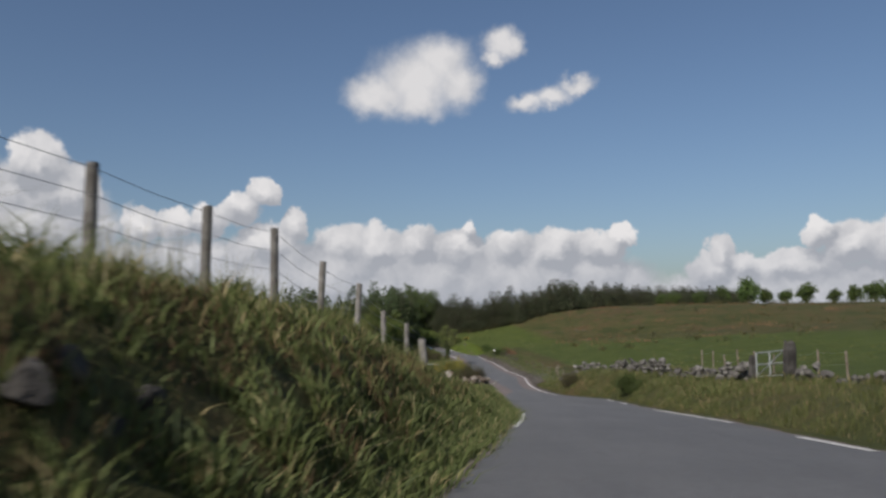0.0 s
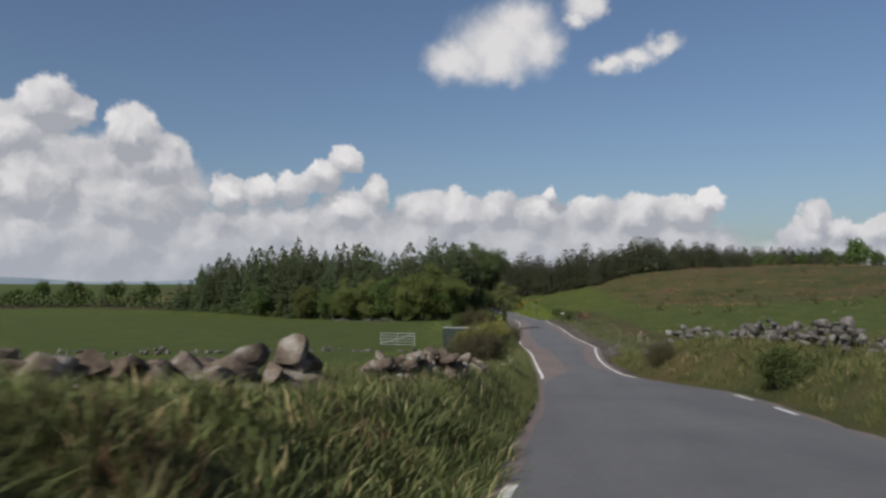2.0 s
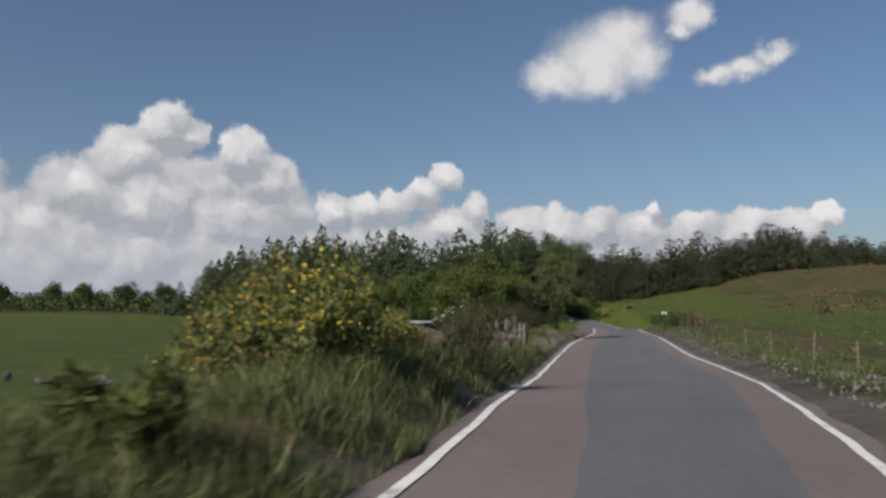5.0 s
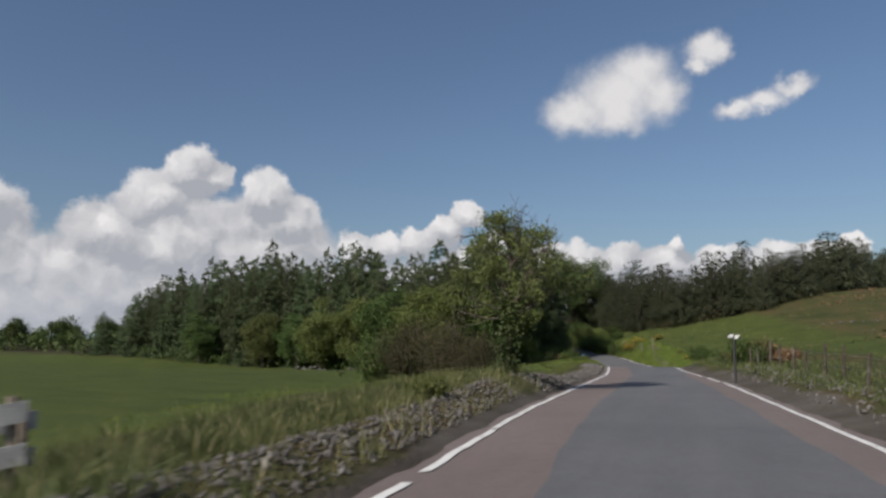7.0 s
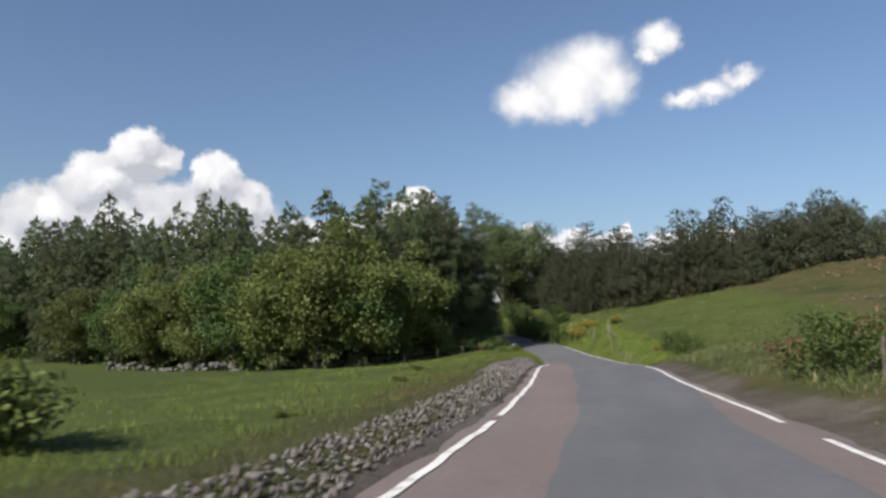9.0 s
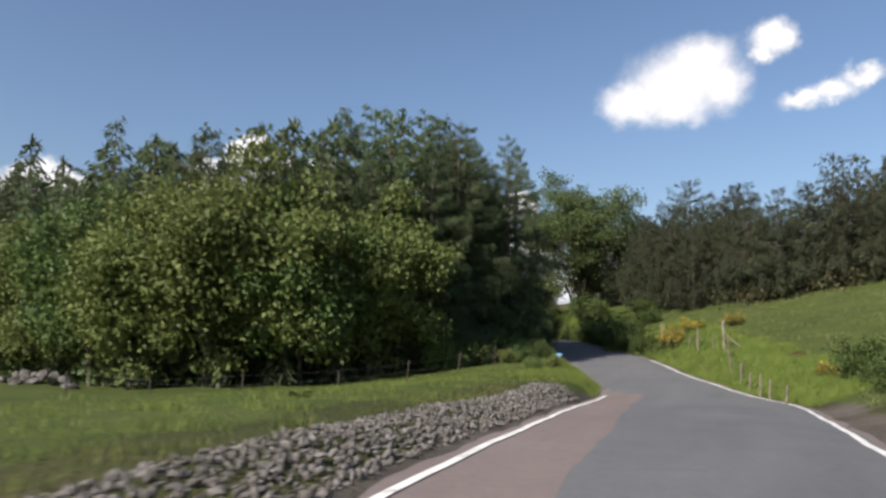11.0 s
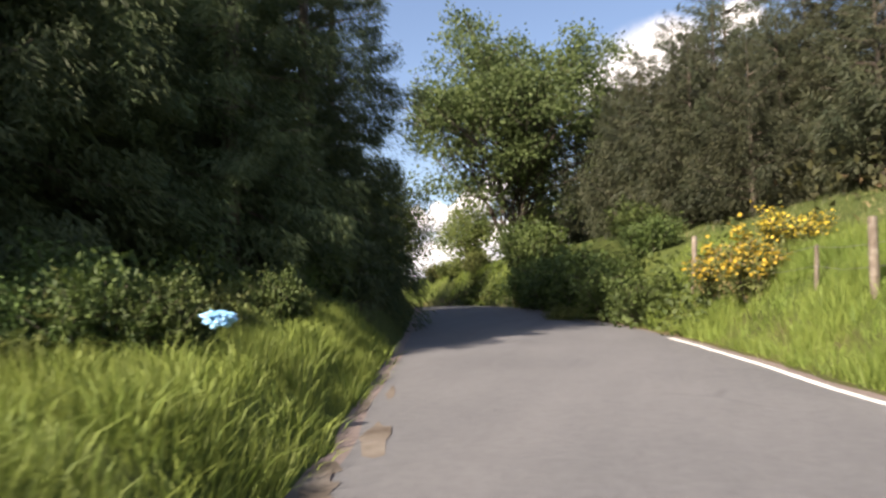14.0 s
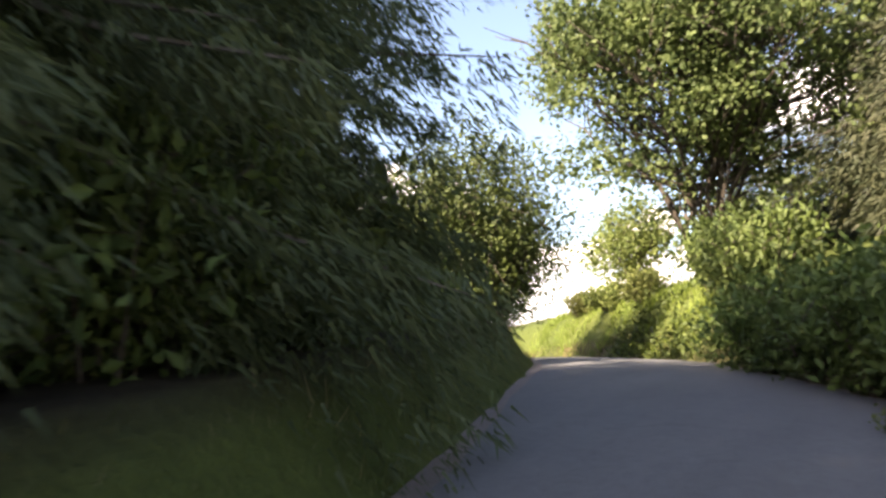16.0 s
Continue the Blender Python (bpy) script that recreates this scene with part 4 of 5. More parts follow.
# pines on the hillside
pine_models = [tagged(spruce(111 + k, 7.4, 2.2, M_PINE, "pine_tree", density=4.2, leafsize=0.22, leafwide=0.11, taper=0.55, droop=-0.1, bare=0.03, ragged=0.45), "dark grey-green pine on the hillside", "tree", "pines on the hill") for k in range(3)]
far_pines = [tagged(spruce(116 + k, 7.4, 2.5, M_PINE, "pine_tree", taper=0.6, density=0.55, leafsize=0.5, leafwide=0.16, droop=-0.12, bare=0.03, ragged=0.5), "dark pine in the belt of trees on the hill", "tree", "pines on the hill") for k in range(2)]
EDGE = ([-22, -17, -12.6, -7, -1.8, 4, 10, 16, 25, 38, 55, 82, 110], [186, 177.5, 173.5, 174.5, 176, 183, 193, 205, 220, 240, 264, 300, 345])
pine_spots = []
step = -21.0
while step < 108:
    for row in range(2):
        x = step + rng.normal() * 0.5
        y = float(np.interp(step, *EDGE)) + 0.8 + row * 2.6 + rng.normal() * 0.7
        if x - RY(y) > 2.6:
            pine_spots.append((x, y, 0.95 if step < 20 else 0.9, row))
    step += 1.75 if step < 8 else (2.1 if step < 30 else 2.9)
pine_spots += [(-21.6, 187.0, 0.95, 1), (-21.4, 191.6, 1.0, 1), (-22.4, 194.6, 1.0, 1), (-20.0, 188.6, 1.0, 1), (-24.0, 197.0, 1.0, 1), (-25.6, 200.0, 1.0, 1), (-22.6, 200.5, 1.0, 1), (-27.4, 202.5, 1.0, 1), (-19.6, 185.0, 0.95, 1), (-20.6, 191.0, 1.0, 1), (-18.2, 182.6, 0.95, 1), (-20.4, 182.0, 0.9, 1), (-18.6, 178.6, 0.95, 1), (-17.0, 176.2, 0.9, 1), (-16.2, 179.5, 1.1, 1), (-15.2, 178.6, 1.1, 1), (-14.4, 179.6, 1.05, 1), (-17.4, 181.6, 1.15, 1), (-13.2, 178.0, 1.05, 1)]
close = lambda q: q[0] < -10 or (q[0] < 6 and q[3] == 0)
spread_out(pine_models, [p_ for p_ in pine_spots if close(p_)], rng, 0.74, 1.08)
spread_out(far_pines, [p_ for p_ in pine_spots if not close(p_)], rng, 0.8, 1.15)

# single trees on the skyline
sky_models = [tagged(broadleaf(121 + k, 7.5, 3.1, M_LEAF_DARK, count=3000, leafsize=0.45, fine=True, low=0.02, trunk=0.12, clump=0.6, forks=2, limb_sides=3, boughs=60), "round-headed field tree standing against the sky", "tree", "distant field trees") for k in range(2)]
sky_spots = [(86, 305, 1.1), (97, 306, 1.35), (105, 310, 0.8), (112, 308, 0.75), (121, 310, 1.15), (133, 312, 0.8), (140, 310, 1.0), (147, 308, 1.2), (154, 312, 1.1), (161, 306, 1.3), (168, 310, 1.1), (66, 268, 0.75), (54, 256, 0.7), (48, 249, 0.6)]
sky_spots += [(-92 - 6.0 * k + rng.normal() * 3, 172 + 2.5 * k + rng.normal() * 6, rng.uniform(0.4, 0.75)) for k in range(20)] + [(-100 - 8.5 * k + rng.normal() * 4, 200 + rng.normal() * 8, rng.uniform(0.35, 0.6)) for k in range(10)]
spread_out(sky_models, sky_spots, rng, 0.9, 1.1)

# the ivy-clad ash with dead twigs, and its low bushes
ash = tagged(old_ash(131, M_LEAF_ASH), "slender ash clad in leaves and ivy with bare dead limbs", "tree")
settle(ash, -16.8, 98.6, 0.98)

bush_kinds = {
    "dark": tagged(shrub(141, 1.6, 1.3, M_LEAF_DARK, count=6000, leafsize=0.11), "dense dark green bush on the verge", "bush", "bushes by the road"),
    "heath": tagged(shrub(148, 1.7, 1.25, M_HEATH, "broom_bush", 11000, 0.06, upright=0.6, stems=44), "dense brownish-green broom bush past flowering", "bush", "broom bushes"),
    "hedge": tagged(shrub(142, 1.7, 1.1, M_LEAF_DARK, "hedge_bush", 3200, 0.14, stems=16), "dark leafy hedge bush on the lane's bank", "bush", "hedge on the bank"),
    "bright": tagged(shrub(143, 1.1, 0.9, M_LEAF, "bramble_bush", 2400, 0.14), "bright green bramble bush in the grass", "bush", "brambles"),
    "gorse": tagged(shrub(144, 1.35, 0.8, M_BROOM, "gorse_bush", 4500, 0.09, flowers=1500, flower_low=0.3), "gorse bush covered in yellow flowers", "bush", "gorse bushes"),
    "broom": tagged(shrub(145, 2.1, 1.15, M_BROOM, "broom_bush", 6000, 0.12, flowers=1700, upright=0.75, stems=34, flower_low=0.45), "tall broom bush with scattered yellow flowers", "bush", "broom bushes"),
    "brown": tagged(shrub(146, 0.9, 0.8, M_BRACKEN, "bracken_clump", 2000, 0.13), "rust-brown clump of dead bracken", "bush", "dead bracken"),
    "weed": tagged(shrub(147, 0.75, 0.5, M_LEAF, "weed_clump", 1400, 0.12, upright=0.55, stems=9), "leafy green weeds on the verge", "weeds", "weed clumps"),
}
BUSHES = [
    ("heath", -13.85, 39.3, 0.64, 0.95), ("heath", -14.4, 40.2, 0.66, 0.9), ("broom", -14.95, 61.8, 0.6, 0.98), ("broom", -15.5, 62.1, 0.62, 0.95), ("broom", -16.2, 62.6, 0.65, 0.9), ("broom", -17.0, 63.2, 0.68, 0.9), ("heath", -14.2, 66.4, 0.46, 1.5), ("broom", -15.0, 64.0, 0.5, 0.62), ("broom", -14.9, 64.4, 0.42, 0.6), ("broom", -15.6, 63.7, 0.5, 0.7), ("broom", -15.9, 64.3, 0.5, 0.65),
    ("weed", -14.9, 69.2, 0.6, 1.0), 
    ("heath", -18.3, 100.8, 0.75, 1.05), ("heath", -19.5, 101.4, 0.85, 1.25), ("heath", -20.8, 102.0, 0.95, 1.25), ("dark", -21.8, 102.4, 0.9, 0.9),  
    ("bright", -20.5, 108.5, 0.9, 1.1), ("hedge", -25.4, 185.0, 1.0, 1.1), ("hedge", -26.2, 187.0, 1.0, 1.1), ("hedge", -24.4, 182.6, 1.1, 1.1), ("heath", -8.1, 45.6, 0.5, 1.1), ("dark", -6.2, 37.4, 0.6, 0.9), ("dark", -9.3, 118.5, 0.9, 0.8), ("brown", -8.2, 120.0, 1.1, 1.0), ("brown", -9.4, 122.5, 0.9, 0.9), ("brown", -7.4, 117.5, 0.9, 0.9),
    ("gorse", -17.5, 167.9, 0.85, 0.85), ("gorse", -14.6, 167.8, 0.65, 0.8), ("gorse", -18.0, 169.2, 0.8, 0.85), ("gorse", -16.8, 168.8, 0.75, 0.8), ("brown", -12.2, 157.5, 0.5, 0.6), ("dark", -10.6, 151.8, 0.85, 0.9), ("dark", -10.2, 148.5, 0.8, 0.8), ("gorse", -11.5, 153.2, 0.6, 0.6),
    ("hedge", -19.6, 171.8, 0.8, 0.75), ("hedge", -20.6, 173.8, 0.95, 0.9), ("hedge", -21.4, 175.6, 1.0, 1.0), ("hedge", -22.3, 177.4, 1.05, 1.0), ("hedge", -23.2, 179.2, 1.0, 1.0), ("hedge", -24.2, 181.0, 1.0, 0.95), ("hedge", -24.6, 183.4, 1.05, 1.1),
    ("hedge", -19.6, 174.8, 0.7, 0.8), ("hedge", -20.2, 177.4, 0.85, 0.9), ("bright", -29.6, 192.0, 1.0, 0.9), ("bright", -31.6, 194.4, 1.0, 0.9), ("bright", -33.6, 196.6, 1.0, 0.9), ("bright", -21.9, 174.2, 0.6, 0.7),
    ("hedge", -25.6, 157.8, 0.8, 0.9), ("hedge", -26.8, 156.4, 0.9, 1.0), ("hedge", -25.2, 160.6, 0.8, 0.9), ("hedge", -25.8, 163.4, 0.8, 0.9), ("bright", -23.4, 158.9, 0.5, 1.2), ("bright", -23.9, 157.2, 0.5, 1.1), ("bright", -23.6, 161.0, 0.5, 1.1), ("bright", -24.2, 161.6, 0.6, 0.7), ("bright", -25.0, 163.6, 0.7, 0.8), ("bright", -25.8, 166.2, 0.7, 0.7), ("bright", -23.4, 159.4, 0.6, 0.6), ("brown", -25.6, 161.2, 0.8, 0.9), ("brown", -26.4, 164.8, 0.8, 0.9), ("brown", -24.4, 158.4, 0.6, 0.7),
    ("hedge", -25.9, 167.2, 0.9, 1.0), ("hedge", -26.6, 169.6, 1.0, 1.1), ("hedge", -27.4, 172.0, 1.0, 1.1), ("bright", -27.2, 169.4, 0.8, 0.9), ("hedge", -28.2, 172.0, 1.0, 1.0), ("hedge", -29.4, 175.6, 1.0, 1.0), ("hedge", -31.0, 179.4, 1.0, 1.0),
]
for k in range(8):
    y = rng.uniform(50, 98)
    BUSHES.append(("weed", LY(y) - rng.uniform(0.9, 2.0), y, rng.uniform(0.4, 0.7), 1.0))
for k in range(30):
    y = rng.uniform(153, 166)
    BUSHES.append((("bright", "weed", "hedge")[k % 3], LY(y) - rng.uniform(1.5, 3.6), y, rng.uniform(0.3, 0.5), rng.uniform(0.9, 1.4)))
for k in range(16):
    y = rng.uniform(165, 178)
    BUSHES.append((("dark", "brown", "hedge")[k % 3], LY(y) - rng.uniform(1.7, 3.2), y, rng.uniform(0.3, 0.5), rng.uniform(0.8, 1.2)))
for k in range(4):
    y = rng.uniform(110, 140)
    BUSHES.append(("weed", LY(y) - rng.uniform(2.6, 4.5), y, rng.uniform(0.4, 0.6), 0.6))
placed = set()
for kind, x, y, s, tall in BUSHES:
    put = planted if kind in placed else None
    if put:
        planted(bush_kinds[kind], x, y, s, rng.uniform(0, 6.28), tall)
    else:
        placed.add(kind)
        late.append((bush_kinds[kind], x, y, s, rng.uniform(0, 6.28)))

# bracken and heather on the hill, woodland floor scrub, the far hedgerow
def scrub(name, label, spots, mat, seed, per=60, size=0.35, height=0.7, wide=1.2):
    r = np.random.default_rng(seed)
    at = []
    for x, y, s in spots:
        q = r.normal(size=(per, 3)) * np.array([wide * s * 0.5, wide * s * 0.5, 0]) + np.array([x, y, 0])
        q[:, 2] = land(q[:, 0], q[:, 1]) + r.random(per) ** 1.2 * height * s
        at.append(q)
    at = np.concatenate(at)
    v, f = blades(r, at, r.normal(size=at.shape) + np.array([0, 0, 0.5]), size * r.uniform(0.6, 1.3, len(at)), 0.34)
    return tagged(leaves_object(name, v, f, mat), label, "bushes", kind="stuff")


scrub("hill_bracken", "brown bracken patches on the hillside", [(rng.uniform(2, 70), rng.uniform(120, 215), rng.uniform(0.5, 1.2)) for k in range(60)], M_BRACKEN, 201, 60, 0.25, 0.35, 3.4)
scrub("hill_scrub", "low dark scrub dotted over the hillside", [(rng.uniform(0, 110), rng.uniform(105, 250), rng.uniform(0.4, 1.3)) for k in range(150)], M_HEATH, 202, 45, 0.3, 1.1, 1.3)
scrub("far_hedgerow", "dark overgrown hedgerow beyond the pasture", [(x, 168 - 0.12 * (x + 90) + rng.normal() * 2.5, rng.uniform(0.6, 1.5)) for x in np.arange(-300, -84, 1.1)], M_LEAF_DARK, 206, 45, 0.6, 2.3, 2.6)
scrub("wood_undergrowth", "dark undergrowth at the foot of the wood", [(x, float(np.interp(x, *FRONT)) + rng.uniform(-0.5, 3.5), rng.uniform(0.7, 1.2)) for x in np.arange(-78, -31.5, 0.45)], M_LEAF_DARK, 204, 60, 0.3, 1.3, 1.5)
scrub("pine_undergrowth", "brown and dark growth at the pines' feet", [(x, float(np.interp(x, *EDGE)) + rng.uniform(-1.0, 1.5), rng.uniform(0.5, 1.1)) for x in np.arange(-17, 60, 0.5)], M_HEATH, 207, 45, 0.25, 1.3, 1.6)
scrub("hedge_bottom", "low leafy growth under the hedge", [(RY(y) + rng.uniform(0.3, 1.0), y, rng.uniform(0.5, 0.9)) for y in np.arange(169, 192, 0.35)], M_LEAF_DARK, 205, 70, 0.14, 0.9, 0.9)

# ---- grass ----
def grass(name, label, y0, y1, side, near, far, count, tall, mat, seed, wide=0.035, heads=0.0):
    """Grass between two distances from the road's edge."""
    r = np.random.default_rng(seed)
    y = r.uniform(y0, y1, count)
    d = near + (far - near) * r.random(count) ** 1.25
    x = along(LEFT, y) - d if side == "left" else along(RIGHT, y) + d
    tuft = 0.55 + 0.9 * np.abs(np.sin(1.7 * x + 2.1 * np.sin(0.9 * y)) * np.sin(1.3 * y + 1.1 * np.sin(1.1 * x)))
    at = np.stack([x, y, land(x, y) - 0.03], 1)
    aim = np.stack([r.normal(size=count) * 0.32, r.normal(size=count) * 0.32, np.ones(count)], 1)
    size = tall * tuft * r.uniform(0.55, 1.2, count)
    t = r.uniform(0, 6.283, count)
    side = np.stack([np.cos(t), np.sin(t), np.zeros(count)], 1) * (size * wide)[:, None]
    aim = aim / np.linalg.norm(aim, axis=1, keepdims=True)
    v = np.stack([at - side, at + side, at + aim * size[:, None]], 1).reshape(-1, 3)
    return tagged(leaves_object(name, v, np.arange(3 * count).reshape(-1, 3), mat), label, "grass", kind="stuff")


def tussocks(name, label, y0, y1, side, near, far, count, each, tall, mat, seed, wide=0.012, spread=0.09):
    """Tufts of long bent blades that lean outwards from their middles."""
    r = np.random.default_rng(seed)
    cy = np.repeat(r.uniform(y0, y1, count), each)
    cd = np.repeat(near + (far - near) * r.random(count), each)
    high = np.repeat(tall * r.uniform(0.45, 1.25, count), each)
    n = len(cy)
    out = r.normal(size=(n, 2))
    x = (along(LEFT, cy) - cd if side == "left" else along(RIGHT, cy) + cd) + out[:, 0] * spread
    y = cy + out[:, 1] * spread
    foot = np.stack([x, y, land(x, y) - 0.03], 1)
    lean = np.stack([out[:, 0] * 0.28 + r.normal(size=n) * 0.15, out[:, 1] * 0.28 + r.normal(size=n) * 0.15, np.ones(n)], 1)
    size = (high * r.uniform(0.6, 1.15, n))[:, None]
    mid = foot + lean * size * 0.55
    tip = mid + (lean * np.array([2.4, 2.4, 0.62])) * size * 0.45
    t = r.uniform(0, 6.283, n)
    across = np.stack([np.cos(t), np.sin(t), np.zeros(n)], 1) * wide * (0.6 + size)
    v = np.stack([foot - across, foot + across, mid - across * 0.8, mid + across * 0.8, tip], 1).reshape(-1, 3)
    i = np.arange(n)[:, None] * 5
    f = np.concatenate([i + np.array([[0, 1, 3]]), i + np.array([[0, 3, 2]]), i + np.array([[2, 3, 4]])])
    return tagged(leaves_object(name, v, f, mat), label, "grass", kind="stuff")


tussocks("bank_tufts", "tufts of long green grass over the bank", -1, 25, "left", 0.1, 3.3, 1500, 20, 0.25, M_GRASS_BANK, 351)
tussocks("bank_foot_grass", "lush leaning grass at the bank's foot", -1, 27, "left", 0.05, 0.9, 700, 26, 0.27, M_GRASS, 352)
tussocks("fence_foot_grass", "tall grass clumps round the fence posts", -1, 17, "left", 2.0, 3.6, 340, 20, 0.42, M_GRASS_BANK, 353, 0.010)
tussocks("verge_tufts", "tall leaning tufts of grass on the verge", 83, 101, "left", 1.6, 3.4, 420, 24, 0.36, M_GRASS, 359, 0.009)
tussocks("verge_tufts", "tall leaning tufts of grass on the verge", 46, 82, "left", 0.25, 3.0, 850, 24, 0.34, M_GRASS, 354, 0.009)
tussocks("verge_tufts", "short leaning tufts of grass among the stones", 20, 46, "left", 0.15, 3.0, 900, 24, 0.2, M_GRASS, 362, 0.009)
tussocks("lane_tufts", "tall bright grass tufts beside the lane", 153, 166, "left", 0.15, 2.6, 460, 24, 0.3, M_LUSH, 355, 0.009)
tussocks("lane_tufts", "tall bright grass tufts on the lane's bank", 152, 172, "right", 0.15, 2.8, 600, 22, 0.27, M_LUSH, 356, 0.009)
tussocks("far_bank_tufts", "sunlit grass tufts on the bank at the bend", 186, 200, "right", 0.2, 3.0, 420, 22, 0.4, M_LUSH, 360, 0.012)
tussocks("stony_verge_tufts", "coarse grass tufts on the stony verge", 44, 152, "right", 1.2, 4.5, 900, 16, 0.3, M_GRASS, 357)
tussocks("hill_tussocks", "coarse tussocks on the hillside", 60, 185, "right", 4.0, 42.0, 1800, 9, 0.2, M_GRASS_BANK, 358, 0.035, 0.3)
grass("bank_grass", "rough tufted grass on the roadside bank", -1, 27, "left", 0.1, 3.4, 45000, 0.17, M_GRASS_BANK, 301, 0.028)
grass("bank_brown_growth", "brown dead growth between the bank's grass", -1, 24, "left", 0.5, 2.6, 34000, 0.17, M_BRACKEN, 312, 0.035)
grass("bank_dry_grass", "pale tall grass stalks along the bank's top", -1, 17, "left", 1.7, 4.0, 7000, 0.4, M_GRASS_DRY, 302, 0.011)
grass("verge_grass", "long rough grass on the road's verge", 26, 62, "left", 0.1, 3.2, 52000, 0.22, M_GRASS, 303, 0.026)
grass("verge_dry_grass", "pale grass heads standing over the verge", 46, 100, "left", 0.4, 3.4, 15000, 0.36, M_GRASS_DRY, 313, 0.011)
grass("verge_dry_grass", "thin pale grass heads over the verge", 18, 46, "left", 0.2, 3.0, 6000, 0.24, M_GRASS_DRY, 316, 0.012)
grass("verge_grass", "long rough grass on the road's verge", 62, 83, "left", 0.5, 3.6, 24000, 0.26, M_GRASS, 304, 0.026)
grass("verge_grass", "long rough grass behind the stone chips", 83, 102, "left", 1.4, 3.8, 24000, 0.24, M_GRASS, 315, 0.026)
grass("verge_grass", "short grass behind the rubble beside the road", 100, 156, "left", 1.9, 13.0, 50000, 0.13, M_LUSH, 305, 0.06)
grass("rubble_grass", "tufts of grass growing through the tipped stone", 100, 152, "left", 0.9, 2.8, 14000, 0.17, M_GRASS, 314, 0.03)
grass("lush_verge_grass", "lush long grass beside the lane", 149.5, 166, "left", 0.12, 2.9, 42000, 0.24, M_LUSH, 306, 0.022)
grass("lush_verge_grass", "narrow strip of grass under the lane's spruces", 166, 190, "left", 0.12, 0.9, 5000, 0.17, M_GRASS, 317, 0.022)
grass("lush_verge_grass", "lush long grass on the far bank of the lane", 150, 173, "right", 0.15, 3.2, 65000, 0.3, M_LUSH, 307, 0.026)
grass("verge_grass", "rough grass on the verge below the stone wall", 6, 58, "right", 0.3, 5.5, 52000, 0.2, M_GRASS_BANK, 308, 0.045)
tussocks("wall_bank_tufts", "coarse tufts on the bank under the wall", 22, 56, "right", 0.5, 5.0, 700, 18, 0.3, M_GRASS_BANK, 361)
grass("verge_grass", "rough grass on the stony verge", 47, 150, "right", 1.1, 5.5, 30000, 0.17, M_GRASS, 309, 0.05)
grass("field_grass", "rough meadow grass inside the fence", 146, 178, "right", 2.6, 12.0, 45000, 0.16, M_GRASS, 310, 0.05)
grass("field_grass", "rough pasture grass behind the stone wall", 22, 96, "left", 3.0, 9.0, 36000, 0.12, M_LUSH, 311, 0.06)

# ---- stones ----
def stone_mesh(seed, flat=0.75, level=1, rough=0.28):
    r = np.random.default_rng(seed)
    bm = bmesh.new()
    bmesh.ops.create_icosphere(bm, subdivisions=level, radius=0.5)
    if level == 1:
        for v in bm.verts:
            v.co *= r.uniform(0.7, 1.15)
    off = Vector(r.normal(size=3) * 7)
    cuts = [(Vector(c).normalized(), 0.5 * r.uniform(0.48, 0.85)) for c in r.normal(size=(11, 3))]
    for v in bm.verts:
        v.co *= 1 + rough * noise.noise(v.co * 2.6 + off)
        for nrm, lim in cuts:
            d = v.co.dot(nrm) - lim
            if d > 0:
                v.co -= nrm * d * 0.97
        v.co.z *= flat
    me = bpy.data.meshes.new("stone")
    bm.to_mesh(me)
    bm.free()
    return me


def stone_set(mat, seed, n, level, flat=0.75):
    out = []
    for k in range(n):
        me = stone_mesh(seed + k, flat, level)
        me.materials.append(mat)
        out.append(me)
    return out


SMALL, WALLED, BOULDER = stone_set(M_RUBBLE, 400, 8, 1, 0.6), stone_set(M_STONE, 420, 7, 2, 0.72), stone_set(M_LICHEN, 440, 6, 3, 0.72)


DARK = stone_set(M_DARKROCK, 460, 4, 2, 0.8)


def stone(meshes, x, y, z, size, parent, r, stretch=0.35, name="stone"):
    ob = new(name, meshes[int(r.integers(0, len(meshes)))])
    ob.parent = parent
    s = size * (1 + stretch * r.uniform(-1, 1, 3))
    ob.matrix_basis = Matrix.LocRotScale((x, y, z), Euler((r.normal() * 0.25, r.normal() * 0.25, r.uniform(0, 6.28))), tuple(s))
    return ob


def stone_wall(label, route, height, size, seed, meshes, gaps=0.1, wide=0.45, step=None, name="stone_wall"):
    """A tumbled dry-stone wall along a route: courses of single stones."""
    r = np.random.default_rng(seed)
    root = tagged(empty(name), label, "wall")
    pts = np.array(route, float)
    seg = np.r_[0, np.cumsum(np.linalg.norm(np.diff(pts, axis=0), axis=1))]
    course = 0
    z = 0.0
    while z < height:
        s = 0.0
        while s < seg[-1]:
            k = size * r.uniform(0.65, 1.35)
            top = height * (0.65 + 0.35 * math.sin(s * 0.9 + seed) * math.sin(s * 0.37))
            if z <= top and r.random() > gaps * (1 + course):
                x, y = np.interp(s, seg, pts[:, 0]) + r.normal() * wide * 0.35, np.interp(s, seg, pts[:, 1]) + r.normal() * wide * 0.35
                stone(meshes, x, y, ground_z(x, y) + z + k * 0.2, k, root, r)
            s += k * (step or 0.8)
        z += size * 0.55
        course += 1
    return root


stone_wall("tumbled grey dry-stone wall along a field", [(-7.9, 49.6), (-6.6, 48.6), (-5.5, 46.4), (-4.9, 42.5), (-4.5, 39.0), (-4.1, 35.5), (-3.9, 32.0), (-3.8, 28.2)], 0.7, 0.32, 1, WALLED)
stone_wall("tumbled grey dry-stone wall near a field gate", [(-3.6, 24.6), (-3.2, 20.0), (-3.0, 15.0)], 0.5, 0.3, 2, WALLED)


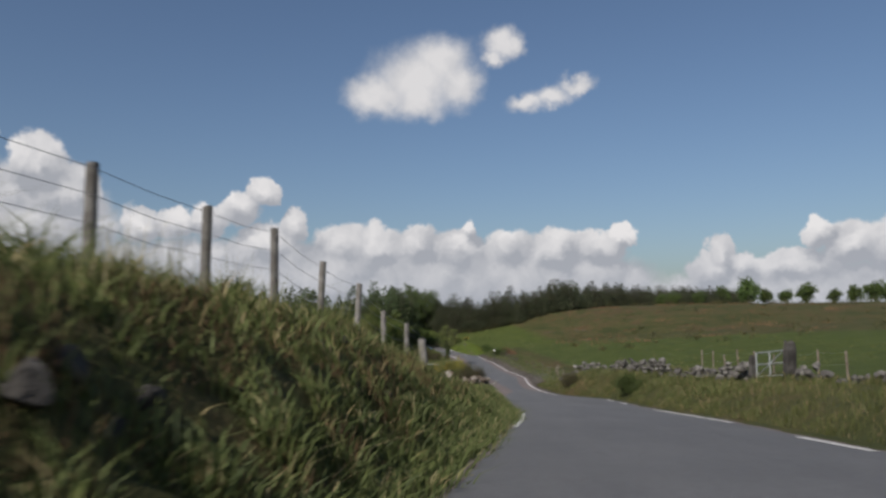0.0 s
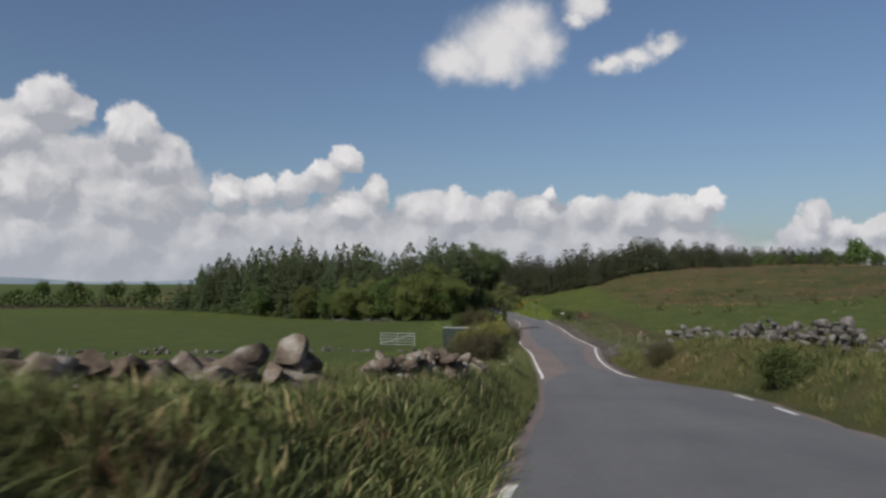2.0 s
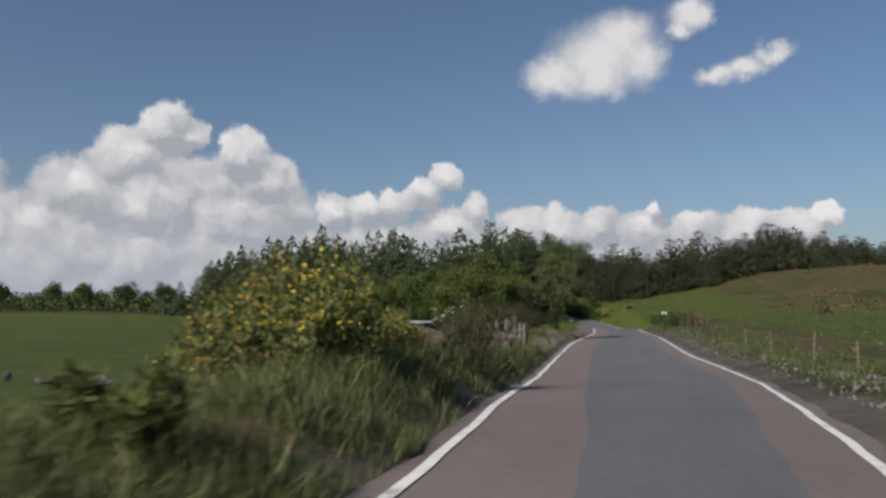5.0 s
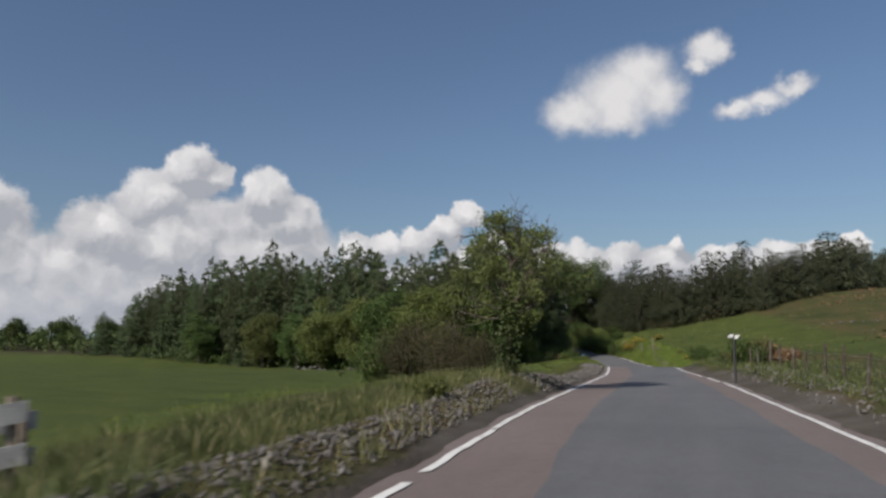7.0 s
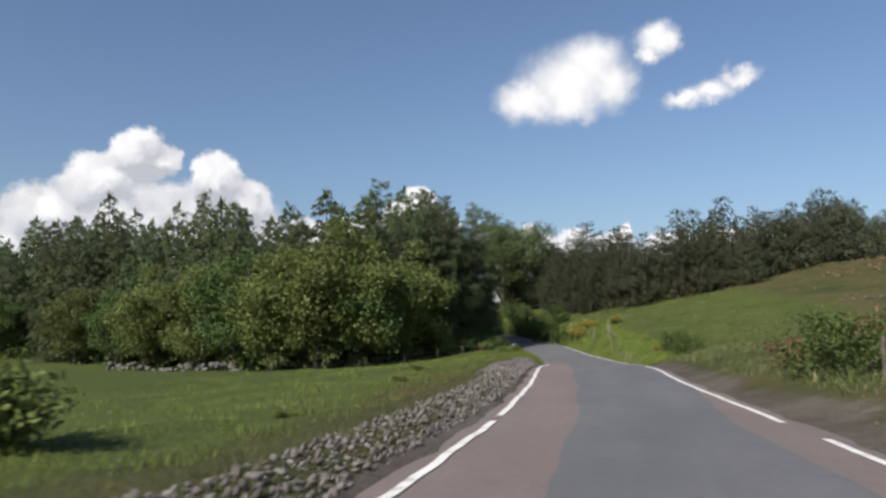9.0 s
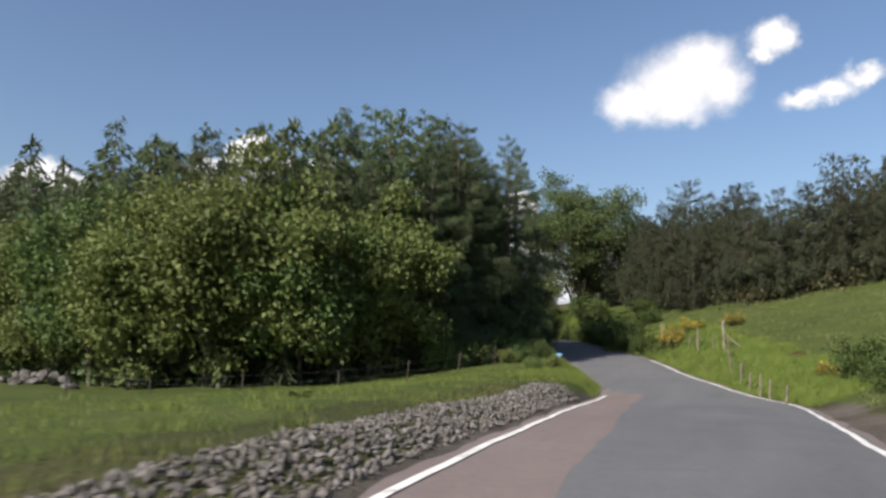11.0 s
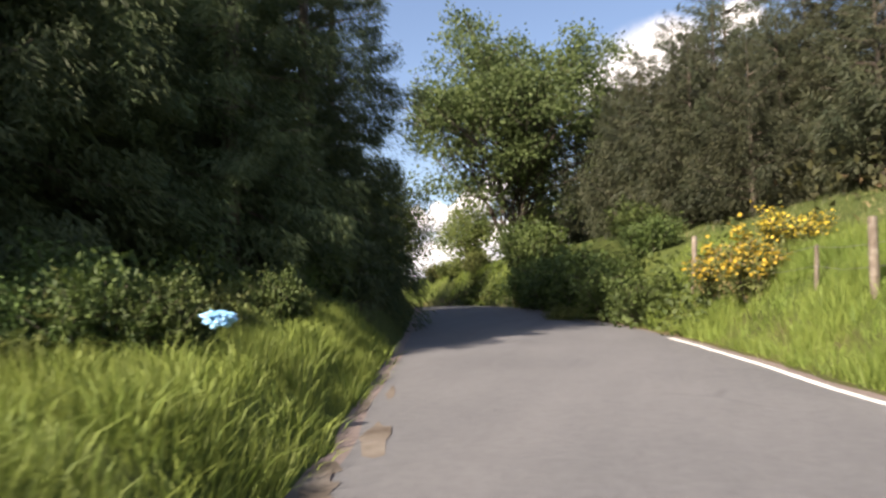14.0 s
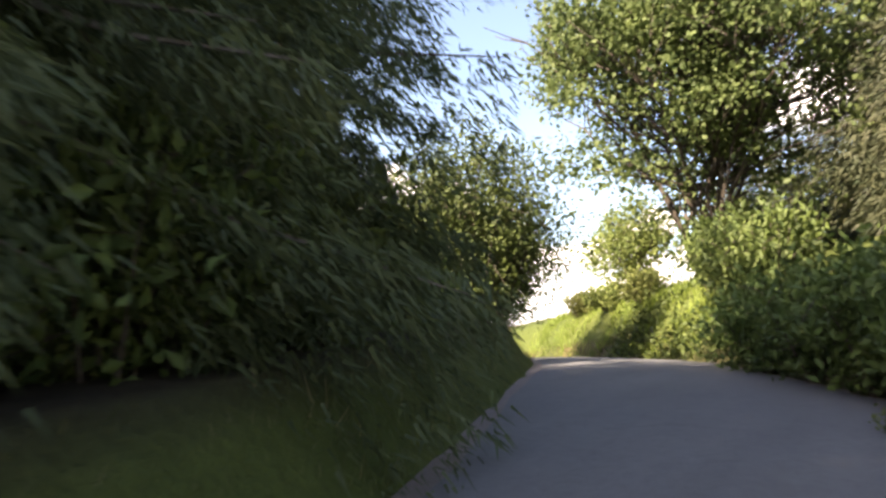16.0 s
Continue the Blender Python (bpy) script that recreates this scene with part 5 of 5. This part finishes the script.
def boulder_heap(label, route, height, sizes, count, seed, spread=0.5, singles=()):
    """Boulders piled on one another along a route; singles are (x, y, size) put down first."""
    r = np.random.default_rng(seed)
    root = tagged(empty("boulder_heap"), label, "boulders")
    pts = np.array(route, float)
    seg = np.r_[0, np.cumsum(np.linalg.norm(np.diff(pts, axis=0), axis=1))]
    lain = []
    spots = list(singles)
    for k in range(count):
        q = r.random() * seg[-1]
        spots.append((np.interp(q, seg, pts[:, 0]) + r.normal() * spread, np.interp(q, seg, pts[:, 1]) + r.normal() * spread, sizes[0] + (sizes[1] - sizes[0]) * r.random() ** 1.6))
    for x, y, k in spots:
        g = ground_z(x, y)
        base = max([g] + [t for a, b_, t, w_ in lain if math.hypot(x - a, y - b_) < 0.25 * (k + w_)])
        if base - g > height:
            continue
        stone(BOULDER, x, y, base + k * (0.1 if base == g else 0.2), k, root, r, 0.25)
        lain.append((x, y, base + k * (0.3 if base == g else 0.4), k))
    return root


boulder_heap("collapsed wall of lichened stones beside the verge", [(-16.6, 22.1), (-15.5, 23.7), (-14.6, 25.6)], 0.32, (0.22, 0.5), 54, 3, 0.2, [(-16.0, 22.9, 0.85), (-15.5, 23.4, 0.8), (-15.15, 24.1, 0.78), (-14.65, 25.4, 0.72), (-16.6, 22.4, 0.75)])
boulder_heap("tumbled heap of lichened stones on the verge", [(-14.2, 27.0), (-13.85, 27.9), (-13.75, 28.5), (-13.55, 29.5)], 0.26, (0.12, 0.3), 150, 4, 0.19, [(-14.2, 27.1, 0.4), (-13.85, 28.1, 0.42), (-13.8, 28.5, 0.4), (-13.6, 29.2, 0.3)])
boulder_heap("half-buried lichened boulders on the verge", [(-13.5, 31.4), (-13.6, 34.4)], 0.12, (0.08, 0.16), 8, 14, 0.2, [(-13.35, 32.0, 0.44), (-13.6, 33.9, 0.5), (-13.3, 31.4, 0.42), (-13.75, 34.5, 0.36)])
stone_wall("low broken line of stones across the pasture", [(-52, 54.0), (-40, 60.5), (-32, 65.0), (-25, 69.0), (-21, 71.5)], 0.3, 0.38, 5, WALLED, 0.3, 0.8)
boulder_heap("heap of boulders from a fallen wall by the verge", [(-15.2, 66.0), (-15.4, 70.0), (-15.4, 73.5), (-15.5, 76.5)], 0.35, (0.25, 0.6), 62, 6, 0.3, [(-14.9, 65.9, 0.95), (-14.75, 66.7, 0.55), (-15.2, 66.6, 0.6), (-15.25, 70.5, 0.85), (-15.9, 70.7, 0.9), (-15.2, 72.5, 0.95), (-15.7, 72.0, 0.8), (-15.15, 73.9, 0.75), (-15.3, 74.8, 0.6), (-15.4, 75.8, 0.5), (-15.45, 77.4, 0.5), (-15.2, 69.2, 0.6)])
stone_wall("old stone wall along the wood's edge", [(-50.5, 150.4), (-44, 149.6), (-38.5, 147.2)], 0.5, 0.5, 7, WALLED, 0.2, 0.6)
stone_wall("old stone wall on the hill's brow", [(1.5, 160.5), (5.0, 159.0), (10.0, 158.0)], 0.2, 0.3, 8, WALLED, 0.45, 0.5)
stone_wall("dark stones breaking out of the roadside bank", [(-15.8, 2.7), (-15.7, 3.3), (-15.6, 3.9)], 0.16, 0.2, 9, DARK, 0.2, 0.5, name="stone_outcrop")
stone_wall("dark stones breaking out of the roadside bank", [(-15.2, 7.4), (-15.1, 8.2), (-15.0, 8.8)], 0.12, 0.18, 10, DARK, 0.25, 0.6, name="stone_outcrop")


def flat_sided(k, r):
    return k * np.array([r.uniform(0.7, 1.6), r.uniform(0.6, 1.1), r.uniform(0.5, 1.0)])


def rubble(label, y0, y1, side, near, far, count, seed, loose, sizes=(0.09, 0.24)):
    """Broken stone tipped along the road: stones of their own, and the rest in one mesh."""
    r = np.random.default_rng(seed)
    root = tagged(empty("rubble_bank"), label, "rubble")
    for k in range(loose):
        y, d = r.uniform(y0, y1), near + (far - near) * r.random()
        x = LY(y) - d if side == "left" else RY(y) + d
        k = sizes[0] + (sizes[1] - sizes[0]) * r.random() ** 2
        stone(SMALL, x, y, ground_z(x, y) + 0.05 * math.sin(math.pi * (d - near) / (far - near)) + k * 0.15, k, root, r)
    base = [np.array([v.co[:] for v in m.vertices]) for m in SMALL]
    tris = [np.array([p.vertices[:] for p in m.polygons]) for m in SMALL]
    vs, fs, n0 = [], [], 0
    for k in range(count):
        y, d = r.uniform(y0 - 2, y1), near + (far - near) * r.random()
        x = LY(y) - d if side == "left" else RY(y) + d
        q = int(r.integers(0, len(base)))
        s = sizes[0] * 0.8 + (sizes[1] - sizes[0]) * 0.8 * r.random() ** 2
        turn = np.array(Euler(r.normal(size=3)).to_matrix())
        v = (base[q] * flat_sided(s, r)) @ turn.T + np.array([x, y, ground_z(x, y) + 0.05 * math.sin(math.pi * (d - near) / (far - near)) + r.uniform(-0.02, 0.05)])
        vs.append(v)
        fs.append(tris[q] + n0)
        n0 += len(v)
    tagged(leaves_object("gravel", np.concatenate(vs), np.concatenate(fs), M_RUBBLE, root), kind="stuff")
    return root


rubble("bank of broken grey stone tipped along the road", 126, 147, "left", 0.22, 1.6, 5200, 501, 280, (0.06, 0.17))
rubble("bank of broken grey stone tipped along the road", 100, 128, "left", 0.25, 1.25, 3200, 502, 60, (0.06, 0.17))
rubble("scattered broken stone on the verge", 62, 112, "right", 0.5, 2.2, 1200, 503, 30, (0.06, 0.2))
rubble("bank of broken grey stone chips on the road's shoulder", 82.5, 95.5, "left", 0.4, 1.3, 1700, 504, 90, (0.05, 0.16))


# ---- fences, gates and small things ----
def post_mesh(height, wide, seed, round_=True, taper=0.9):
    r = np.random.default_rng(seed)
    bm = bmesh.new()
    bmesh.ops.create_cone(bm, cap_ends=True, segments=10 if round_ else 4, radius1=wide * (0.5 if round_ else 0.7), radius2=wide * taper * (0.5 if round_ else 0.7), depth=height)
    bmesh.ops.translate(bm, verts=bm.verts, vec=(0, 0, height / 2))
    if not round_:
        bmesh.ops.rotate(bm, verts=bm.verts, cent=(0, 0, 0), matrix=Matrix.Rotation(math.pi / 4, 3, "Z"))
    top = [e for e in bm.edges if all(v.co.z > height * 0.95 for v in e.verts)]
    bmesh.ops.bevel(bm, geom=top, offset=wide * 0.08, segments=2, affect="EDGES")
    for v in bm.verts:
        v.co.x += 0.06 * wide * noise.noise(v.co * 6 + Vector((seed, 0, 0)))
        v.co.z += 0.1 * wide * noise.noise(v.co * 9 + Vector((0, seed, 0)))
    me = bpy.data.meshes.new("post")
    bm.to_mesh(me)
    bm.free()
    return me


def fence(label, posts, wires, mat, height, wide, seed, round_=True, name="wire_fence"):
    """Posts (x, y, height factor, width factor) and strands of wire from post to post."""
    r = np.random.default_rng(seed)
    root = tagged(empty(name), label, "fence")
    me = post_mesh(height + 0.4, wide, seed, round_)
    me.materials.append(mat)
    tops = []
    for x, y, h, w_ in posts:
        ob = new("post", me)
        ob.parent = root
        g = ground_z(x, y)
        lean = Euler((r.normal() * 0.04, r.normal() * 0.04, r.uniform(0, 3)))
        ob.matrix_basis = Matrix.LocRotScale((x, y, g - 0.4), lean, (w_, w_, (height * h + 0.4) / (height + 0.4)))
        tops.append((x, y, g, height * h))
    for s in wires:
        run = []
        for k, (x0, y0, g0, h0) in enumerate(tops):
            a = np.array([x0, y0, g0 + min(s, h0 * 0.96)])
            if k:
                run.append(((a + run[-1][0]) / 2 - np.array([0, 0, 0.02 + 0.02 * r.random()]), 0.0035))
            run.append((a, 0.0035))
        runs = [run]
        v, f = limb_mesh(runs, 4)
        mesh_object("wire", v, f, M_WIRE, root)
    return root


bank_posts = [(-18.2, 0.8, 1, 1), (-17.8, 2.5, 1, 1), (-17.4, 4.2, 1, 1), (-17.05, 6.0, 1, 1), (-16.7, 7.7, 1, 1), (-16.4, 9.4, 1, 1), (-16.2, 11.1, 1, 1), (-15.9, 12.8, 0.95, 1), (-15.6, 14.5, 0.92, 1), (-15.3, 16.2, 0.9, 1), (-15.0, 18.2, 0.95, 1.8)]
fence("barbed wire fence on round grey posts along the bank", bank_posts, (0.35, 0.6, 0.84, 1.06), M_POST, 1.12, 0.112, 601)
fence("leaning wooden posts beside the fallen wall", [(-18.9, 27.0, 0.8, 1.5), (-20.6, 24.8, 0.7, 1.2)], (), M_OLDWOOD, 1.0, 0.12, 602, name="old_posts")
fence("thick round post among the broom", [(-17.3, 67.0, 0.9, 1.0), (-16.6, 66.6, 0.7, 0.9)], (), M_POST, 1.0, 0.12, 609, name="old_post")
fence("old field fence of thin stakes behind the wall", [(-2.4 + 0.15 * k, 24 + 2.6 * k * 0.9, 0.9 + 0.2 * ((k * 7) % 3) / 2, 1.0) for k in range(9)], (0.5, 0.9), M_OLDWOOD, 1.0, 0.08, 603)
right_posts = [(-9.5 + 0.9 * math.sin(k), 96.5 + 2.2 * k, 0.75 + 0.3 * ((k * 5) % 4) / 3, 1.0) for k in range(10)]
right_posts = [(RY(y) + 2.3, y, h, w_) for _, y, h, w_ in right_posts]
fence("straggling fence of weathered stakes behind the verge", right_posts, (0.4, 0.75), M_BARK, 1.0, 0.09, 604)
fence("straggling fence of weathered stakes behind the verge", [(RY(y) + 2.6, y, h, 1.0) for y, h in ((62, 0.8), (66, 1), (70.5, 0.9), (75, 0.8), (79, 1.0), (84, 0.9), (89, 0.8))], (0.4, 0.75), M_OLDWOOD, 1.0, 0.08, 605)
lane_posts = [(x + 0.55, y + 0.2, h, w_) for x, y, h, w_ in [(-13.6, 150.6, 0.7, 0.9), (-14.0, 152.2, 0.8, 0.8), (-14.25, 153.3, 0.9, 0.9), (-14.5, 155.1, 0.75, 0.8), (-14.9, 157.2, 0.9, 0.9), (-15.2, 158.8, 0.8, 0.9), (-15.3, 160.4, 0.85, 0.8), (-15.5, 161.8, 1.5, 1.4), (-16.0, 163.0, 0.75, 0.8), (-16.8, 164.5, 1.05, 1.5), (-17.3, 166.0, 0.7, 0.8), (-18.0, 167.6, 0.75, 0.8), (-19.1, 170.3, 1.3, 1.4)]]
lane_fence = fence("wire and stake fence on the lane's grassy bank", lane_posts, (0.35, 0.65), M_OLDWOOD, 0.95, 0.085, 606)
brace = mesh_object("brace", *limb_mesh([[((-14.9, 161.9, ground_z(-14.9, 161.9) + 0.75), 0.035), ((-14.2, 161.0, ground_z(-14.2, 161.0) + 0.1), 0.035)]], 6), M_OLDWOOD, lane_fence)
fence("thin stakes at the foot of the wood", [(-33.8, 142.6, 0.8, 1.0), (-31.6, 143.8, 0.6, 0.9), (-29.6, 145.8, 0.9, 0.8), (-27.6, 148.6, 0.8, 0.8), (-26.0, 151.0, 0.9, 0.8), (-24.8, 153.2, 1.0, 0.8), (-24.0, 155.6, 1.0, 0.8)], (0.4, 0.7), M_BARK, 0.9, 0.05, 607)
fence("weathered posts with a wooden rail by the field entrance", [(-18.7, 77.3, 1.1, 0.8), (-15.6, 74.6, 0.7, 0.8), (-15.65, 76.1, 0.82, 1.0), (-15.7, 77.2, 0.92, 1.0), (-15.7, 78.0, 0.9, 1.1)], (), M_POST, 1.0, 0.11, 608, round_=False, name="post_and_rail_fence")
entrance = [o for o in bpy.data.objects if o.get("label", "").startswith("weathered posts with")][0]


def plank(name, a, b_, wide, thick, mat, parent):
    """A sawn board from a to b_, on edge."""
    a, b_ = Vector(a), Vector(b_)
    side_ = (b_ - a).cross(Vector((0, 0, 1))).normalized() * thick / 2
    vs = [tuple(p + k * side_ + Vector((0, 0, h))) for p in (a, b_) for k, h in ((-1, -wide / 2), (1, -wide / 2), (1, wide / 2), (-1, wide / 2))]
    return mesh_object(name, vs, [(0, 1, 5, 4), (1, 2, 6, 5), (2, 3, 7, 6), (3, 0, 4, 7), (3, 2, 1, 0), (4, 5, 6, 7)], mat, parent)


plank("rail", (-15.74, 75.9, -3.55), (-15.78, 78.2, -3.36), 0.13, 0.035, M_OLDWOOD, entrance)


def box(bm, lo, hi, soft=0.004):
    r = bmesh.ops.create_cube(bm, size=1.0)
    for v in r["verts"]:
        v.co = Vector([lo[k] + (v.co[k] + 0.5) * (hi[k] - lo[k]) for k in range(3)])
    return r


def field_gate(label, a, b_, height, bars, mat, posts=M_POST, name="field_gate"):
    """A barred gate hung between two points on the ground."""
    root = tagged(empty(name), label, "gate")
    a, b_ = np.array([*a, ground_z(*a)]), np.array([*b_, ground_z(*b_)])
    up = np.array([0, 0, 1.0])
    for k in range(bars):
        h = 0.15 + (height - 0.15) * k / (bars - 1)
        mesh_object("bar", *limb_mesh([[(a + up * h, 0.022), ((a + b_) / 2 + up * h, 0.022), (b_ + up * h, 0.022)]], 8), mat, root)
    for s in (0.0, 0.5, 1.0):
        p = a + (b_ - a) * s
        mesh_object("upright", *limb_mesh([[(p + up * 0.1, 0.024), (p + up * (height + 0.03), 0.024)]], 8), mat, root)
    mesh_object("brace", *limb_mesh([[(a + up * 0.15, 0.018), (b_ + up * height, 0.018)]], 8), mat, root)
    return root


field_gate("galvanised steel field gate across a pasture gap", (-25.7, 79.0), (-22.5, 76.7), 1.05, 5, M_GALV)
narrow = field_gate("narrow galvanised steel gate beside the stone heap", (-15.7, 79.2), (-15.6, 80.5), 0.86, 4, M_GALV, name="footpath_gate")
fence("stout dark gateposts of the narrow gate", [(-15.7, 79.0, 1.1, 1.4), (-15.6, 80.7, 0.95, 1.2)], (), M_BARK, 1.0, 0.12, 610, round_=False, name="gateposts")
rack = tagged(empty("feed_rack"), "pale boarded feed rack standing in the pasture", "rack")
for k, (x, y) in enumerate(((-17.9, 81.6), (-17.2, 82.6), (-17.9, 83.4), (-18.6, 82.4))):
    mesh_object("leg", *limb_mesh([[((x, y, ground_z(x, y) - 0.1), 0.05), ((x, y, ground_z(x, y) + 0.75), 0.045)]], 6), M_OLDWOOD, rack)
for h in (0.3, 0.62):
    for (x0, y0), (x1, y1) in (((-18.0, 81.5), (-17.1, 82.65)), ((-18.7, 82.3), (-17.85, 83.5))):
        plank("board", (x0, y0, ground_z(x0, y0) + h), (x1, y1, ground_z(x1, y1) + h), 0.16, 0.03, M_CONCRETE, rack)
field_gate("small galvanised gate between two stone posts", (-3.95, 27.3), (-3.72, 25.5), 0.95, 3, M_GALV)
for x, y, h, w_ in ((-4.0, 27.6, 0.9, 0.22), (-3.68, 25.2, 1.2, 0.34)):
    bm = bmesh.new()
    bmesh.ops.create_cube(bm, size=1.0)
    bmesh.ops.subdivide_edges(bm, edges=bm.edges[:], cuts=4, use_grid_fill=True)
    for v in bm.verts:
        round_top = 0.75 if v.co.z > 0.45 else 1.0
        v.co = Vector((v.co.x * w_ * round_top, v.co.y * w_ * 0.7 * round_top, (v.co.z + 0.5) * (h + 0.2) - 0.2)) * (1 + 0.09 * noise.noise(v.co * 3.5 + Vector((h * 9, 0, 0))))
    gp = part("stone_gatepost", bm, M_DARKROCK)
    gp.matrix_basis = pose(x, y, ground_z(x, y), 2, 1, 20)
    tagged(gp, "upright rough stone gatepost in a field wall", "gatepost", "gateposts")

sign = tagged(empty("marker_sign", -10.5, 106.3, ground_z(-10.5, 106.3)), "black road marker board with two white stripes on a post", "sign")
v, f = limb_mesh([[((0, 0, -0.2), 0.045), ((0, 0, 1.55), 0.04)]], 10)
mesh_object("post", v, f, M_BLACK, sign)
bm = bmesh.new()
bmesh.ops.create_cube(bm, size=1.0)
for v in bm.verts:
    v.co = Vector((v.co.x * 0.4, v.co.y * 0.02, v.co.z * 0.16))
bmesh.ops.bevel(bm, geom=bm.edges[:], offset=0.004, segments=1, affect="EDGES")
board = part("board", bm, M_BLACK, sign)
board.matrix_basis = pose(0, -0.06, 1.6, -24, 8, 0)
for k in (-1, 1):
    bm = bmesh.new()
    vs = [bm.verts.new(Vector((k * 0.095 + dx + sk, -0.014, dz))) for dx, dz, sk in ((-0.066, -0.076, -0.034), (0.066, -0.076, -0.034), (0.066, 0.076, 0.034), (-0.066, 0.076, 0.034))]
    fc = bm.faces.new(vs)
    bmesh.ops.solidify(bm, geom=[fc], thickness=0.003)
    part("stripe", bm, M_WHITE, board, "white reflective stripe")

bm = bmesh.new()
bmesh.ops.create_icosphere(bm, subdivisions=5, radius=0.1)
for v in bm.verts:
    crease = abs(noise.noise(v.co * 14)) + 0.6 * abs(noise.noise(v.co * 30 + Vector((4, 1, 2))))
    v.co *= 0.75 + 0.75 * crease + 0.25 * noise.noise(v.co * 5)
    v.co.z *= 0.65
    v.co.x *= 1.25
bag = tagged(part("plastic_bag", bm, M_BAG, smooth=True), "crumpled light blue plastic bag caught in the brambles", "bag")
bag.location = (-21.95, 158.9, ground_z(-21.95, 158.9) + 0.42)

# the green sheet panel behind the boulders, with a pale top edge
sheet = tagged(empty("feed_trough"), "long green-painted steel feed trough behind the boulders", "trough")
pa, pb = Vector((-16.9, 72.5)), Vector((-19.7, 72.8))
way_ = (pb - pa).normalized()
nrm = Vector((-way_.y, way_.x))
zt = -3.25
for name, off, mat in (("front_panel", 0.0, M_SHEET), ("back_panel", 0.4, M_SHEET)):
    vs, n = [], 40
    for k in range(n + 1):
        c = pa + (pb - pa) * k / n - nrm * (off + 0.018 * math.sin(k * 1.6))
        for d in (0.0, 0.012):
            vs += [(c.x - nrm.x * d, c.y - nrm.y * d, -4.75), (c.x - nrm.x * d, c.y - nrm.y * d, zt)]
    fs = []
    for k in range(n):
        i = 4 * k
        fs += [(i, i + 4, i + 5, i + 1), (i + 2, i + 3, i + 7, i + 6), (i + 1, i + 5, i + 7, i + 3)]
    mesh_object(name, vs, fs, mat, sheet)
    e0, e1 = pa - nrm * (off + 0.006), pb - nrm * (off + 0.006)
    mesh_object("rim", *limb_mesh([[((e0.x, e0.y, zt + 0.01), 0.03), ((e1.x, e1.y, zt + 0.01), 0.03)]], 6), M_GALV, sheet, "pale galvanised rim")
for c in (pa, pb):
    e1 = c - nrm * 0.4
    vs = [(c.x, c.y, -4.75), (e1.x, e1.y, -4.75), (e1.x, e1.y, zt), (c.x, c.y, zt)]
    vs += [(x - way_.x * 0.012, y - way_.y * 0.012, z) for x, y, z in vs]
    mesh_object("end_panel", vs, [(0, 1, 2, 3), (7, 6, 5, 4), (3, 2, 6, 7), (0, 4, 5, 1), (1, 5, 6, 2), (0, 3, 7, 4)], M_SHEET, sheet)

parsley = tagged(cow_parsley(701), "cow parsley with white flower heads on the verge", "wild flowers", "cow parsley")
for x, y, q, t in [(-15.9, 70.2, 0.9, 2.0), (-12.9, 34.2, 0.5, 1.4)]:
    planted(parsley, x, y, q, t)
settle(parsley, -15.7, 70.9, 0.95, 0.5)

# broken patches at the lane's worn edge
for k in range(9):
    y = 154.6 + 0.9 * k + rng.normal() * 0.5
    c, rx, ry = LY(y) + rng.uniform(0.0, 0.35), rng.uniform(0.06, 0.2), rng.uniform(0.2, 0.7)
    bm = bmesh.new()
    ring = [bm.verts.new((c + LY(y + ry * math.sin(q) * w_) - LY(y) + rx * math.cos(q) * w_, y + ry * math.sin(q) * w_, road_top(c + rx * math.cos(q) * w_, y + ry * math.sin(q) * w_) + 0.011)) for q, w_ in zip(np.linspace(0, 6.0, 13), rng.uniform(0.5, 1.2, 13))]
    bm.faces.new(ring)
    part("pothole", bm, M_EARTH, road, "broken earthy hole in the asphalt's edge")

# distant hills beyond the fields
vs, fs = [], []
for k in range(61):
    a = radians(-75 + k * 2.2)
    h = 14 + 16 * abs(math.sin(0.31 * k + 0.4)) + 9 * math.sin(0.83 * k)
    x, y = 3900 * math.sin(a), 3900 * math.cos(a)
    vs += [(x, y, -30.0), (x, y, -8.0 + h), (x * 1.12, y * 1.12, -30.0)]
for k in range(60):
    fs += [(3 * k, 3 * k + 3, 3 * k + 4, 3 * k + 1), (3 * k + 1, 3 * k + 4, 3 * k + 5, 3 * k + 2)]
# pale blue base colour stands in for the haze of distance
M_FAR, _n, _b = material("far_hills_painted_haze", 1.0, 0.0)
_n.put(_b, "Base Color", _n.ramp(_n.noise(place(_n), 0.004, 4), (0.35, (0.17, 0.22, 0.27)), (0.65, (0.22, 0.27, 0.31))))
tagged(mesh_object("backdrop_hills", vs, fs, M_FAR, smooth=True), "low hills on the horizon with blue haze painted into their colour", "hills", kind="structure")

for m, x, y, s, t in late:
    settle(m, x, y, s, t)
